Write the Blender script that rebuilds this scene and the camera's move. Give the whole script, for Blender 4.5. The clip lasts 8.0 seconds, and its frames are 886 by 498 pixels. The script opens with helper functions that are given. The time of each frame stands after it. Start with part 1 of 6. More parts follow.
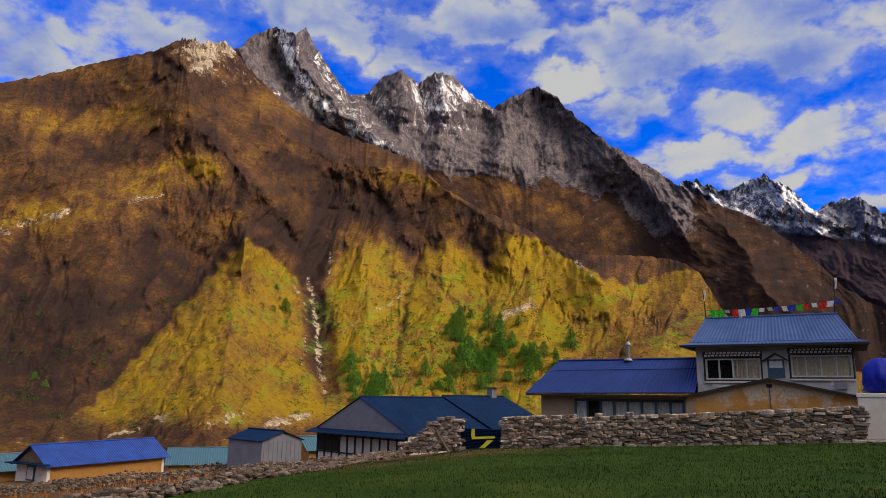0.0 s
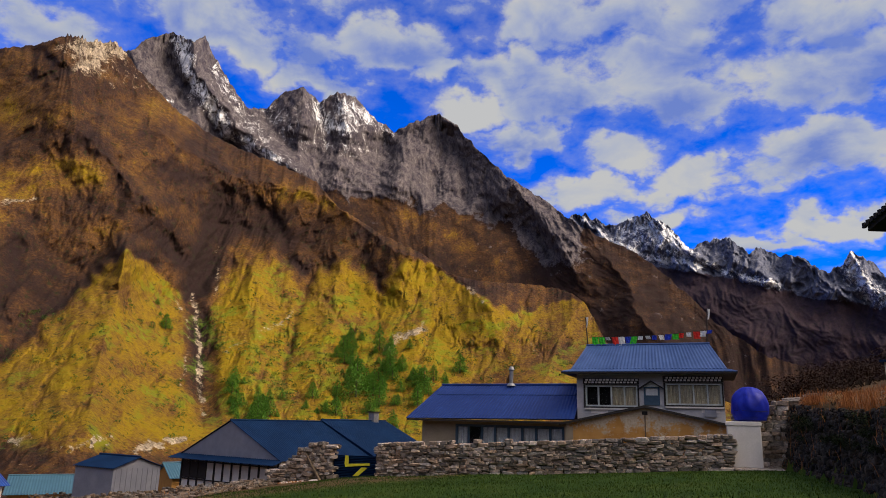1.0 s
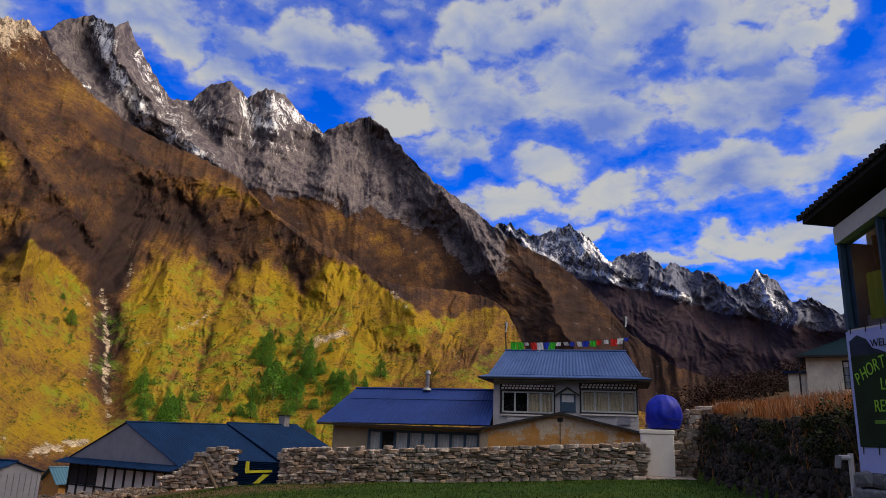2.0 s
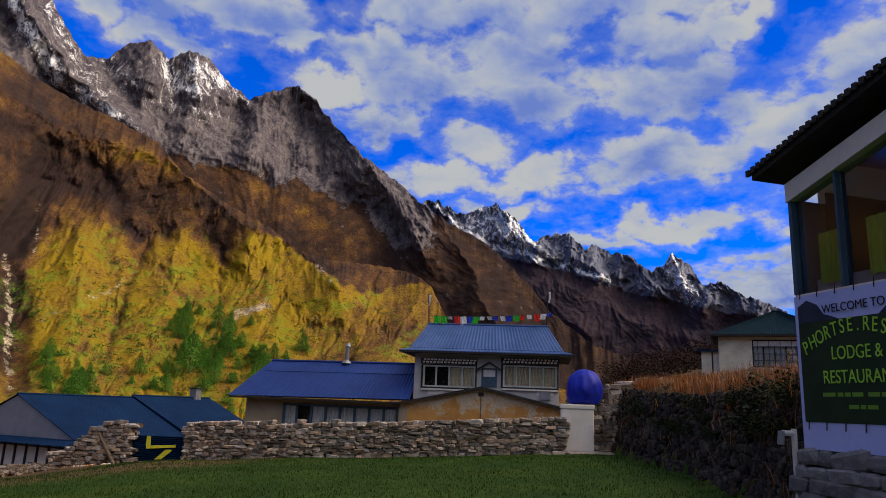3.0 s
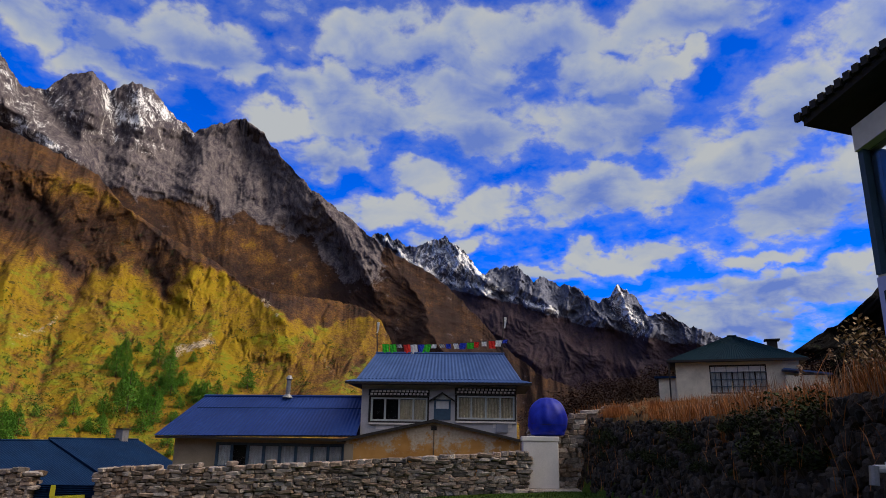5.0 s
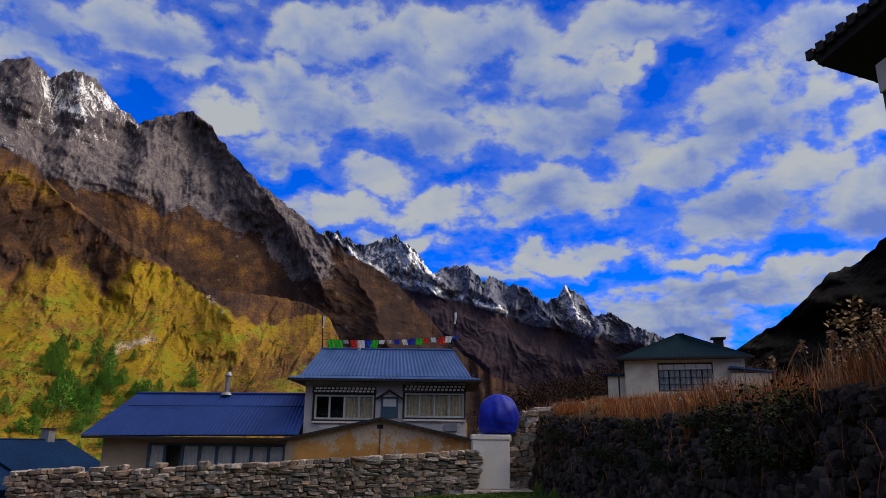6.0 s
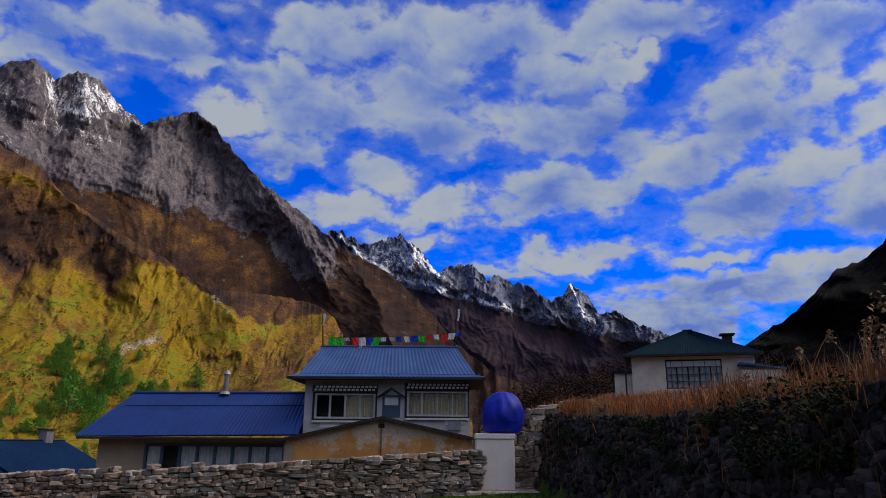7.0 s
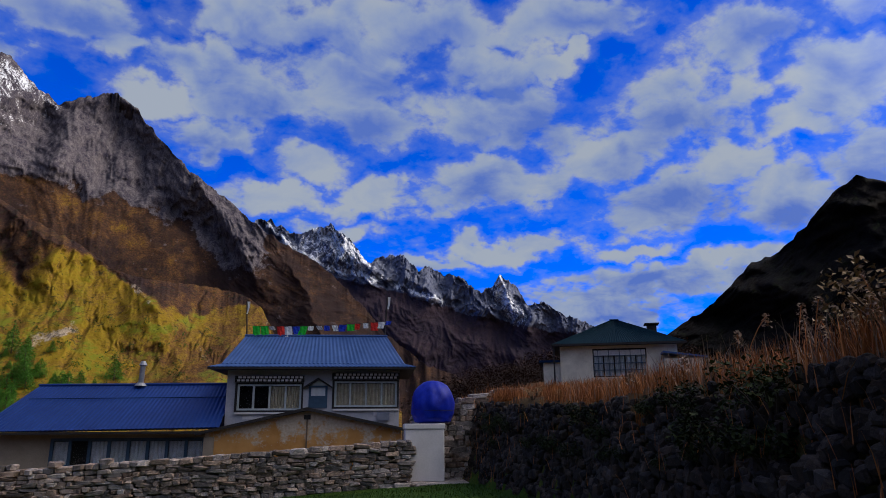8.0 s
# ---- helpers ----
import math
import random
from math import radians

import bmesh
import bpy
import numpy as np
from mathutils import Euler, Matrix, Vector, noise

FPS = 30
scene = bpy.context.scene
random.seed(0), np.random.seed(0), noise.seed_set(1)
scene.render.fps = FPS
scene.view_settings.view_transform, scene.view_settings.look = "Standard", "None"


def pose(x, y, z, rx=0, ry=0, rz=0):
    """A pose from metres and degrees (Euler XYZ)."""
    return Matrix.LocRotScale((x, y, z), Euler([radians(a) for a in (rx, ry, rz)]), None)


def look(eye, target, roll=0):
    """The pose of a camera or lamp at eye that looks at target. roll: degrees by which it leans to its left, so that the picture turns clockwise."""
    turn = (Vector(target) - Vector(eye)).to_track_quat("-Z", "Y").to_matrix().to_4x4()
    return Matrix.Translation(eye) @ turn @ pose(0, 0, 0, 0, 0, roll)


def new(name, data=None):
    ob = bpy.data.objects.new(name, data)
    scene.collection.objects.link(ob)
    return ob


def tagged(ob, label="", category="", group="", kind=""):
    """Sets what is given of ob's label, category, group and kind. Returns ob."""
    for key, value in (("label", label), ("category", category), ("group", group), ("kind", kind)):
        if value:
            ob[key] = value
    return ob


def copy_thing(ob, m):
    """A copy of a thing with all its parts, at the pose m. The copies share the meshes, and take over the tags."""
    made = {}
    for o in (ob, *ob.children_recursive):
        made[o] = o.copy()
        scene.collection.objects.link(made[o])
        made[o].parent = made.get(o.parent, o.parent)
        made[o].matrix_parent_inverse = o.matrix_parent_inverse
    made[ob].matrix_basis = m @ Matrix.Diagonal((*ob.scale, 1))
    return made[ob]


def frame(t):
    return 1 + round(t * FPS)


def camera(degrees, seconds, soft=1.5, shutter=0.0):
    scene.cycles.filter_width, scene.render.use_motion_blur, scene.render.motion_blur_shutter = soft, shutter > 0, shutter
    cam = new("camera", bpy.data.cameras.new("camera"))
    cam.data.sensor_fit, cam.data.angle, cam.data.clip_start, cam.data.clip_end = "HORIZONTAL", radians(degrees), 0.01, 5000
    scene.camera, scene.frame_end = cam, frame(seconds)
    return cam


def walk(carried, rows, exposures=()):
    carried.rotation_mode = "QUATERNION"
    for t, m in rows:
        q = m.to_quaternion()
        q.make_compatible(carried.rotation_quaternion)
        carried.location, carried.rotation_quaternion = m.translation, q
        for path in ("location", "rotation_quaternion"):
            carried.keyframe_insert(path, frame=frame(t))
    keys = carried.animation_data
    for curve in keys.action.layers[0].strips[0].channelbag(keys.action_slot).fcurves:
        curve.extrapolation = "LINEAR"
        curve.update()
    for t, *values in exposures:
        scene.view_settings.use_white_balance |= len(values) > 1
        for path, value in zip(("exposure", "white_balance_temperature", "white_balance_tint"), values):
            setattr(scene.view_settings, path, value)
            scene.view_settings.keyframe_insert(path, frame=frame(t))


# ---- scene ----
cam = camera(64.9, 8.0, soft=0.9)
PATH = [
    (0.0, pose(0.000, -0.000, 1.600, 101.720, -0.802, -0.477)),
    (0.5, pose(0.349, 0.675, 1.609, 104.629, -2.191, -2.015)),
    (1.0, pose(0.651, 1.371, 1.620, 103.797, -1.377, -9.403)),
    (1.2, pose(0.769, 1.635, 1.623, 102.623, 0.382, -11.740)),
    (2.3, pose(1.431, 2.998, 1.622, 104.925, -3.043, -17.921)),
    (2.5, pose(1.534, 3.224, 1.619, 103.498, -2.039, -20.497)),
    (3.0, pose(1.770, 3.781, 1.588, 102.688, -2.317, -22.123)),
    (3.5, pose(1.935, 4.374, 1.569, 104.474, 1.142, -26.642)),
    (4.0, pose(2.161, 4.902, 1.574, 104.507, 0.515, -24.283)),
    (4.5, pose(2.452, 5.477, 1.584, 104.382, -0.324, -25.762)),
    (4.7, pose(2.558, 5.713, 1.587, 105.641, -1.217, -25.375)),
    (5.8, pose(3.198, 6.954, 1.588, 104.841, -0.181, -29.650)),
    (6.0, pose(3.312, 7.143, 1.589, 105.491, -0.676, -30.209)),
    (6.5, pose(3.593, 7.521, 1.598, 104.708, 0.347, -31.252)),
    (7.0, pose(3.850, 7.857, 1.607, 105.404, -0.445, -29.765)),
    (7.5, pose(4.076, 8.165, 1.610, 106.857, -1.873, -33.703)),
    (8.0, pose(4.245, 8.473, 1.611, 104.664, 0.377, -35.389)),
]
walk(cam, PATH, exposures=[(0.0, 0.38, 6450, 10), (2.5, 0.30, 6300, 9), (4.5, 0.26, 6200, 8), (6.5, 0.08, 5800, 9), (8.0, -0.08, 5400, 10)])

# ---- light ----
SUN_AZ, SUN_EL = 128.0, 34.0            # degrees clockwise from +y, and up
world = bpy.data.worlds.new("sky")
scene.world = world
world.use_nodes = True


class Nodes:
    """Short hand for building node trees."""
    def __init__(self, tree):
        self.t = tree

    def add(self, kind):
        return self.t.nodes.new(kind)

    def link(self, a, b):
        self.t.links.new(a, b)

    def put(self, socket, v):
        if isinstance(v, bpy.types.NodeSocket):
            self.link(v, socket)
        else:
            socket.default_value = v

    def math(self, op, a, b=0.0, clamp=False):
        n = self.add("ShaderNodeMath")
        n.operation, n.use_clamp = op, clamp
        self.put(n.inputs[0], a)
        self.put(n.inputs[1], b)
        return n.outputs[0]

    def vec(self, op, a, b=(0, 0, 0)):
        n = self.add("ShaderNodeVectorMath")
        n.operation = op
        self.put(n.inputs[0], a)
        self.put(n.inputs[1], b)
        return n.outputs[0]

    def noise(self, co, scale, detail=4.0, rough=0.55, dist=0.0):
        n = self.add("ShaderNodeTexNoise")
        self.put(n.inputs["Vector"], co)
        n.inputs["Scale"].default_value = scale
        n.inputs["Detail"].default_value = detail
        n.inputs["Roughness"].default_value = rough
        n.inputs["Distortion"].default_value = dist
        return n.outputs["Fac"]

    def ramp(self, fac, stops):
        n = self.add("ShaderNodeValToRGB")
        e = n.color_ramp.elements
        while len(e) < len(stops):
            e.new(0.5)
        for el, (p, c) in zip(e, stops):
            el.position = p
            el.color = (*c, 1) if isinstance(c, tuple) else (c, c, c, 1)
        self.put(n.inputs[0], fac)
        return n.outputs[0]

    def mix(self, fac, a, b, blend="MIX"):
        n = self.add("ShaderNodeMix")
        n.data_type, n.blend_type = "RGBA", blend
        self.put(n.inputs[0], fac)
        for s, v in ((n.inputs[6], a), (n.inputs[7], b)):
            self.put(s, (*v, 1) if isinstance(v, tuple) and len(v) == 3 else v)
        return n.outputs[2]

    def attribute(self, name):
        n = self.add("ShaderNodeAttribute")
        n.attribute_name = name
        return n.outputs["Fac"]

    def step(self, v, a, b):
        n = self.add("ShaderNodeMapRange")
        n.interpolation_type = "SMOOTHSTEP"
        self.put(n.inputs[0], v)
        n.inputs[1].default_value, n.inputs[2].default_value = a, b
        return n.outputs[0]


# clouds as (azimuth, elevation, half width, half height) in degrees
WEST_CLOUDS = [(-32.9, 22.4, 3.9, 1.4), (-31.5, 25.5, 1.6, 1.0), (-23.9, 26.4, 3.7, 1.7), (-21.0, 25.6, 2.5, 0.8), (-11.3, 29.9, 3.9, 1.3), (-8.6, 28.5, 1.7, 1.4), (-3.1, 28.8, 2.2, 1.7), (-3.1, 26.6, 2.9, 1.1), (4.4, 30.2, 4.4, 1.5), (8.8, 28.1, 1.6, 0.7), (10.8, 25.2, 2.7, 1.1), (-40, 24, 6, 3), (-50, 30, 8, 4), (-28, 36, 8, 4), (-10, 37, 8, 3), (8, 38, 7, 3)]
MID_CLOUDS = [(9.3, 28.3, 2.0, 0.9), (14.2, 28.3, 3.0, 1.4), (18.0, 26.7, 3.3, 2.0), (15.6, 23.0, 3.0, 1.2), (28.7, 28.7, 3.8, 2.2), (28.3, 25.4, 4.5, 1.8), (40.0, 29.2, 2.9, 1.3), (45.8, 28.8, 1.3, 0.8), (40.9, 25.4, 4.8, 2.2), (54.9, 24.8, 3.7, 2.4), (60.8, 25.7, 1.6, 1.1), (24.6, 20.9, 2.5, 1.2), (29.0, 18.8, 3.0, 1.1), (20.9, 18.3, 3.6, 0.9), (26.7, 15.9, 2.8, 0.6), (38.8, 19.8, 3.7, 1.7), (44.1, 19.5, 2.5, 1.1)]
EAST_CLOUDS = [(49.9, 20.9, 3.8, 1.7), (54.7, 18.0, 4.6, 2.1), (59.2, 20.2, 2.3, 1.0), (62.5, 16.8, 2.7, 1.8), (67.5, 24.8, 2.6, 2.3), (64.0, 22.2, 3.1, 1.1), (32.3, 32.2, 5.3, 2.0), (46.8, 32.5, 4.3, 1.6), (40.1, 14.6, 4.9, 0.7), (34.3, 13.4, 2.8, 0.6), (51.2, 14.1, 2.7, 0.6), (52.3, 11.3, 6.7, 1.0), (47.8, 9.5, 5.4, 1.3), (57.1, 11.8, 3.3, 0.8), (24.5, 32.3, 2.4, 1.7), (17.1, 31.8, 3.8, 1.6), (62.1, 29.3, 3.3, 1.8), (68.4, 18.2, 2.4, 2.0), (72, 30, 3, 2), (77, 24, 3, 2), (60, 40, 8, 3), (44, 41, 7, 3)]
k = Nodes(world.node_tree)
world.node_tree.nodes.clear()
sky = k.add("ShaderNodeTexSky")
sky.sky_type = "NISHITA"
sky.sun_disc, sky.sun_elevation, sky.sun_rotation = False, radians(SUN_EL), radians(SUN_AZ)
sky.altitude, sky.air_density, sky.dust_density, sky.ozone_density = 3800, 1.0, 0.1, 1.5
way = k.add("ShaderNodeTexCoord").outputs["Generated"]
# warp the directions a little, so that the puffs have ragged outlines
n1 = k.add("ShaderNodeTexNoise")
k.link(way, n1.inputs["Vector"])
n1.inputs["Scale"].default_value, n1.inputs["Detail"].default_value = 14.0, 5.0
warp = k.vec("MULTIPLY", k.vec("SUBTRACT", n1.outputs["Color"], (0.5, 0.5, 0.5)), (0.11, 0.11, 0.11))
bent = k.vec("ADD", way, warp)


def puff(az, el, hw, hh):
    """1 at the middle of a cloud, 0 at half as far again as its edge."""
    m = k.add("ShaderNodeMapping")
    m.vector_type = "TEXTURE"
    m.inputs["Location"].default_value = Euler((radians(el), 0, radians(-az))).to_matrix() @ Vector((0, 1, 0))
    m.inputs["Rotation"].default_value = (radians(el), 0, radians(-az))
    m.inputs["Scale"].default_value = (radians(hw) * 2.1, 0.5, radians(hh) * 2.1)
    k.link(bent, m.inputs["Vector"])
    g = k.add("ShaderNodeTexGradient")
    g.gradient_type = "SPHERICAL"
    k.link(m.outputs[0], g.inputs[0])
    return g.outputs["Fac"]


bank, under = None, None
for az, el, hw, hh in WEST_CLOUDS + MID_CLOUDS + EAST_CLOUDS:
    p = puff(az, el, hw, hh)
    bank = p if bank is None else k.math("MAXIMUM", bank, p)
    if hw * hh > 3.5:
        # the thick clouds have a grey underside away from the sun
        q = puff(az + 0.15 * hw, el - 0.45 * hh, hw * 0.9, hh * 0.75)
        under = q if under is None else k.math("MAXIMUM", under, q)
# cloud deck seen in perspective: direction over height
sep = k.add("ShaderNodeSeparateXYZ")
k.link(way, sep.inputs[0])
# the same broken clouds go on overhead and behind
rest = k.math("MAXIMUM", k.step(sep.outputs[2], 0.60, 0.80), k.step(k.math("MULTIPLY", sep.outputs[1], -1.0), -0.25, 0.15))
bank = k.math("MAXIMUM", bank, k.math("MULTIPLY", rest, 0.55))
up = k.math("ADD", k.math("MAXIMUM", sep.outputs[2], 0.0), 0.28)
deck = k.add("ShaderNodeCombineXYZ")
k.link(k.math("DIVIDE", sep.outputs[0], up), deck.inputs[0])
k.link(k.math("DIVIDE", sep.outputs[1], up), deck.inputs[1])
big = k.noise(deck.outputs[0], 7.0, 8, 0.50, 0.4)
fine = k.noise(deck.outputs[0], 22.0, 8, 0.60, 0.2)
thick = k.math("ADD", bank, k.math("ADD", k.math("MULTIPLY", k.math("SUBTRACT", big, 0.5), 1.3), k.math("MULTIPLY", k.math("SUBTRACT", fine, 0.5), 0.8)))
cover = k.math("MAXIMUM", k.step(thick, 0.16, 0.62), k.math("MULTIPLY", k.step(thick, -0.1, 0.45), 0.30))
light = k.math("ADD", k.math("MULTIPLY", under, 0.42), k.math("MULTIPLY", k.noise(deck.outputs[0], 6.0, 7, 0.55, 0.4), 1.05))
tone = k.ramp(light, [(0.48, (0.42, 0.42, 0.42)), (0.68, (0.32, 0.35, 0.44)), (0.95, (0.12, 0.18, 0.46))])
# clouds between the eye and the sun shine through
toward = Euler((radians(SUN_EL), 0, radians(-SUN_AZ))).to_matrix() @ Vector((0, 1, 0))
dot = k.add("ShaderNodeVectorMath")
dot.operation = "DOT_PRODUCT"
k.link(way, dot.inputs[0])
dot.inputs[1].default_value = toward
glow = k.math("POWER", k.math("MAXIMUM", dot.outputs["Value"], 0.0), 9.0)
gain = k.math("ADD", k.math("MULTIPLY", glow, 20.0), 1.0)
lit = k.add("ShaderNodeVectorMath")
lit.operation = "SCALE"
k.link(k.mix(k.math("MULTIPLY", glow, 3.0, True), tone, (0.52, 0.42, 0.30)), lit.inputs[0])
k.link(gain, lit.inputs["Scale"])
tone = lit.outputs[0]
hue = k.add("ShaderNodeHueSaturation")
hue.inputs["Saturation"].default_value = 1.35
hue.inputs["Value"].default_value = 0.115
k.link(k.mix(1.0, sky.outputs[0], (0.22, 0.66, 1.95), "MULTIPLY"), hue.inputs["Color"])
back = k.add("ShaderNodeBackground")
k.link(k.mix(cover, hue.outputs[0], tone), back.inputs[0])
back.inputs[1].default_value = 1.0
k.link(back.outputs[0], k.add("ShaderNodeOutputWorld").inputs[0])

sun = new("sun", bpy.data.lights.new("sun", "SUN"))
sun.data.energy, sun.data.angle, sun.data.color = 2.0, radians(2.5), (1.0, 0.86, 0.64)
sun.matrix_basis = look((0, 0, 0), -(Euler((radians(SUN_EL), 0, radians(-SUN_AZ))).to_matrix() @ Vector((0, 1, 0))))
sun.location = (60, -60, 300)


# ---- materials ----
def material(name, rough=0.8, metal=0.0):
    m = bpy.data.materials.new(name)
    m.use_nodes = True
    kk = Nodes(m.node_tree)
    b = m.node_tree.nodes["Principled BSDF"]
    b.inputs["Roughness"].default_value, b.inputs["Metallic"].default_value = rough, metal
    b.inputs["Specular IOR Level"].default_value = 0.3
    return m, kk, b


def plain(name, a, b, scale=3.0, rough=0.8, metal=0.0, bump=0.2, fine=14.0, each=0.0, spec=0.3):
    """Two tones mottled at two scales, with a fine relief; each: how far single pieces differ in brightness."""
    m, kk, bs = material(name, rough, metal)
    co = kk.add("ShaderNodeTexCoord").outputs["Object"]
    big, small = kk.noise(co, scale, 5, 0.6, 0.3), kk.noise(co, scale * fine, 4, 0.6)
    fac = kk.math("ADD", kk.math("MULTIPLY", big, 0.65), kk.math("MULTIPLY", small, 0.35))
    col = kk.ramp(fac, [(0.32, a), (0.68, b)])
    if each:
        rnd = kk.add("ShaderNodeObjectInfo").outputs["Random"]
        isl = kk.add("ShaderNodeNewGeometry").outputs["Random Per Island"]
        r = kk.math("FRACT", kk.math("ADD", rnd, isl))
        hs = kk.add("ShaderNodeHueSaturation")
        kk.put(hs.inputs["Value"], kk.math("ADD", kk.math("MULTIPLY", r, 2 * each), 1 - each))
        kk.put(hs.inputs["Saturation"], kk.math("ADD", kk.math("MULTIPLY", kk.math("FRACT", kk.math("MULTIPLY", r, 7.3)), 0.8), 0.5))
        kk.link(col, hs.inputs["Color"])
        col = hs.outputs[0]
    kk.link(col, bs.inputs["Base Color"])
    bs.inputs["Specular IOR Level"].default_value = spec
    if bump:
        bp = kk.add("ShaderNodeBump")
        bp.inputs["Strength"].default_value, bp.inputs["Distance"].default_value = bump, 0.02
        kk.link(small, bp.inputs["Height"])
        kk.link(bp.outputs[0], bs.inputs["Normal"])
    return m


M_STONE = plain("stone", (0.09, 0.068, 0.054), (0.52, 0.40, 0.32), 5, 0.9, each=0.6, bump=0.6)
# stones of the terrace bank, with the bank's shade put into their colour
M_DARKSTONE = plain("shaded bank stone", (0.004, 0.0035, 0.003), (0.060, 0.044, 0.033), 6, 0.9, each=0.9, bump=0.6)
M_RUBBLE = plain("brown field stone", (0.045, 0.033, 0.025), (0.27, 0.20, 0.15), 6, 0.9, each=0.6, bump=0.6)
M_EARTH = plain("earth", (0.035, 0.025, 0.018), (0.09, 0.065, 0.045), 2, 0.95)
M_ROOFBLUE = plain("blue painted sheet", (0.005, 0.022, 0.14), (0.014, 0.048, 0.235), 0.6, 0.5, 0.0, 0.05, spec=0.25)
M_ROOFGREY = plain("faded blue sheet", (0.022, 0.06, 0.19), (0.06, 0.115, 0.30), 0.9, 0.5, 0.0, 0.05, spec=0.25)
M_ROOFTEAL = plain("dark teal sheet", (0.003, 0.014, 0.026), (0.007, 0.026, 0.040), 0.9, 0.75, 0.0, 0.05, spec=0.05)
M_ROOFNAVY = plain("dark blue sheet", (0.003, 0.014, 0.050), (0.007, 0.030, 0.090), 0.6, 0.7, 0.0, 0.05, spec=0.08)
M_ROOFLIGHT = plain("pale blue sheet", (0.035, 0.11, 0.16), (0.065, 0.16, 0.22), 0.8, 0.5, 0.0, 0.05, spec=0.5)
M_BRIGHTBLUE = plain("bright blue sheet", (0.006, 0.02, 0.16), (0.012, 0.085, 0.42), 1.1, 0.5, 0.0, 0.05, spec=0.5)
M_GREYWALL = plain("grey render", (0.36, 0.35, 0.38), (0.54, 0.52, 0.55), 1.2)
M_BLOCK = plain("dull grey block", (0.09, 0.09, 0.10), (0.25, 0.24, 0.25), 3, 0.9, each=0.3)
M_BUFF = plain("buff render", (0.22, 0.18, 0.13), (0.36, 0.30, 0.22), 1.4)
M_OCHREPLAIN = plain("ochre render", (0.34, 0.16, 0.035), (0.5, 0.26, 0.07), 1.1)
M_CREAM = plain("cream render", (0.50, 0.46, 0.38), (0.82, 0.76, 0.62), 1.3)
M_WHITE = plain("white paint", (0.60, 0.56, 0.54), (0.80, 0.75, 0.73), 1.2)
M_TRIM = plain("dark stained wood", (0.012, 0.011, 0.012), (0.035, 0.03, 0.03), 6, 0.7)
M_FRAME = plain("grey painted wood", (0.40, 0.43, 0.43), (0.60, 0.63, 0.62), 6, 0.6)
M_BLUEFRAME = plain("slate blue wood", (0.03, 0.06, 0.10), (0.06, 0.11, 0.18), 6, 0.6)
M_CURTAIN = plain("cream curtain", (0.40, 0.34, 0.24), (0.68, 0.58, 0.42), 5, 0.95)
M_NET = plain("white net curtain", (0.5, 0.5, 0.52), (0.75, 0.75, 0.77), 5, 0.95)
# near-black backing colour that stands in for interior shade
M_DARK = plain("unlit room backing", (0.006, 0.006, 0.008), (0.015, 0.014, 0.016), 2, 0.9)
M_METAL = plain("dull galvanised metal", (0.22, 0.22, 0.23), (0.38, 0.38, 0.40), 4, 0.5, 0.6, 0.1)
M_GREYSHEET = plain("grey painted sheet", (0.16, 0.17, 0.22), (0.24, 0.25, 0.31), 1.2, 0.6, 0.0, 0.05)
M_TARP = plain("blue tarpaulin", (0.004, 0.010, 0.26), (0.010, 0.028, 0.52), 2.2, 0.5, 0.0, 0.25, spec=0.3)
M_YELLOW = plain("yellow paint", (0.62, 0.55, 0.02), (0.8, 0.72, 0.05), 5, 0.6)
M_TIMBER = plain("weathered timber", (0.10, 0.07, 0.045), (0.22, 0.16, 0.11), 5, 0.9)


def glass():
    m, kk, bs = material("window glass", 0.06)
    bs.inputs["Base Color"].default_value = (0.02, 0.025, 0.03, 1)
    bs.inputs["Transmission Weight"].default_value = 1.0
    bs.inputs["Specular IOR Level"].default_value = 0.5
    bs.inputs["IOR"].default_value = 1.4
    bs.inputs["Base Color"].default_value = (0.92, 0.95, 0.97, 1)
    return m


M_GLASS = glass()


def peeling(name):
    """Ochre limewash worn off in pale patches."""
    m, kk, bs = material(name, 0.9)
    co = kk.add("ShaderNodeTexCoord").outputs["Object"]
    base = kk.ramp(kk.noise(co, 1.2, 5), [(0.35, (0.40, 0.19, 0.045)), (0.65, (0.56, 0.30, 0.09))])
    sx = kk.add("ShaderNodeSeparateXYZ")
    kk.link(co, sx.inputs[0])
    bare = kk.step(kk.math("ADD", kk.noise(co, 1.5, 8, 0.72), kk.math("MULTIPLY", sx.outputs[2], 0.16)), 0.70, 0.80)
    kk.link(kk.mix(bare, base, kk.ramp(kk.noise(co, 9, 4), [(0.3, (0.42, 0.34, 0.25)), (0.7, (0.62, 0.54, 0.42))])), bs.inputs["Base Color"])
    return m


M_OCHRE = peeling("worn ochre limewash")


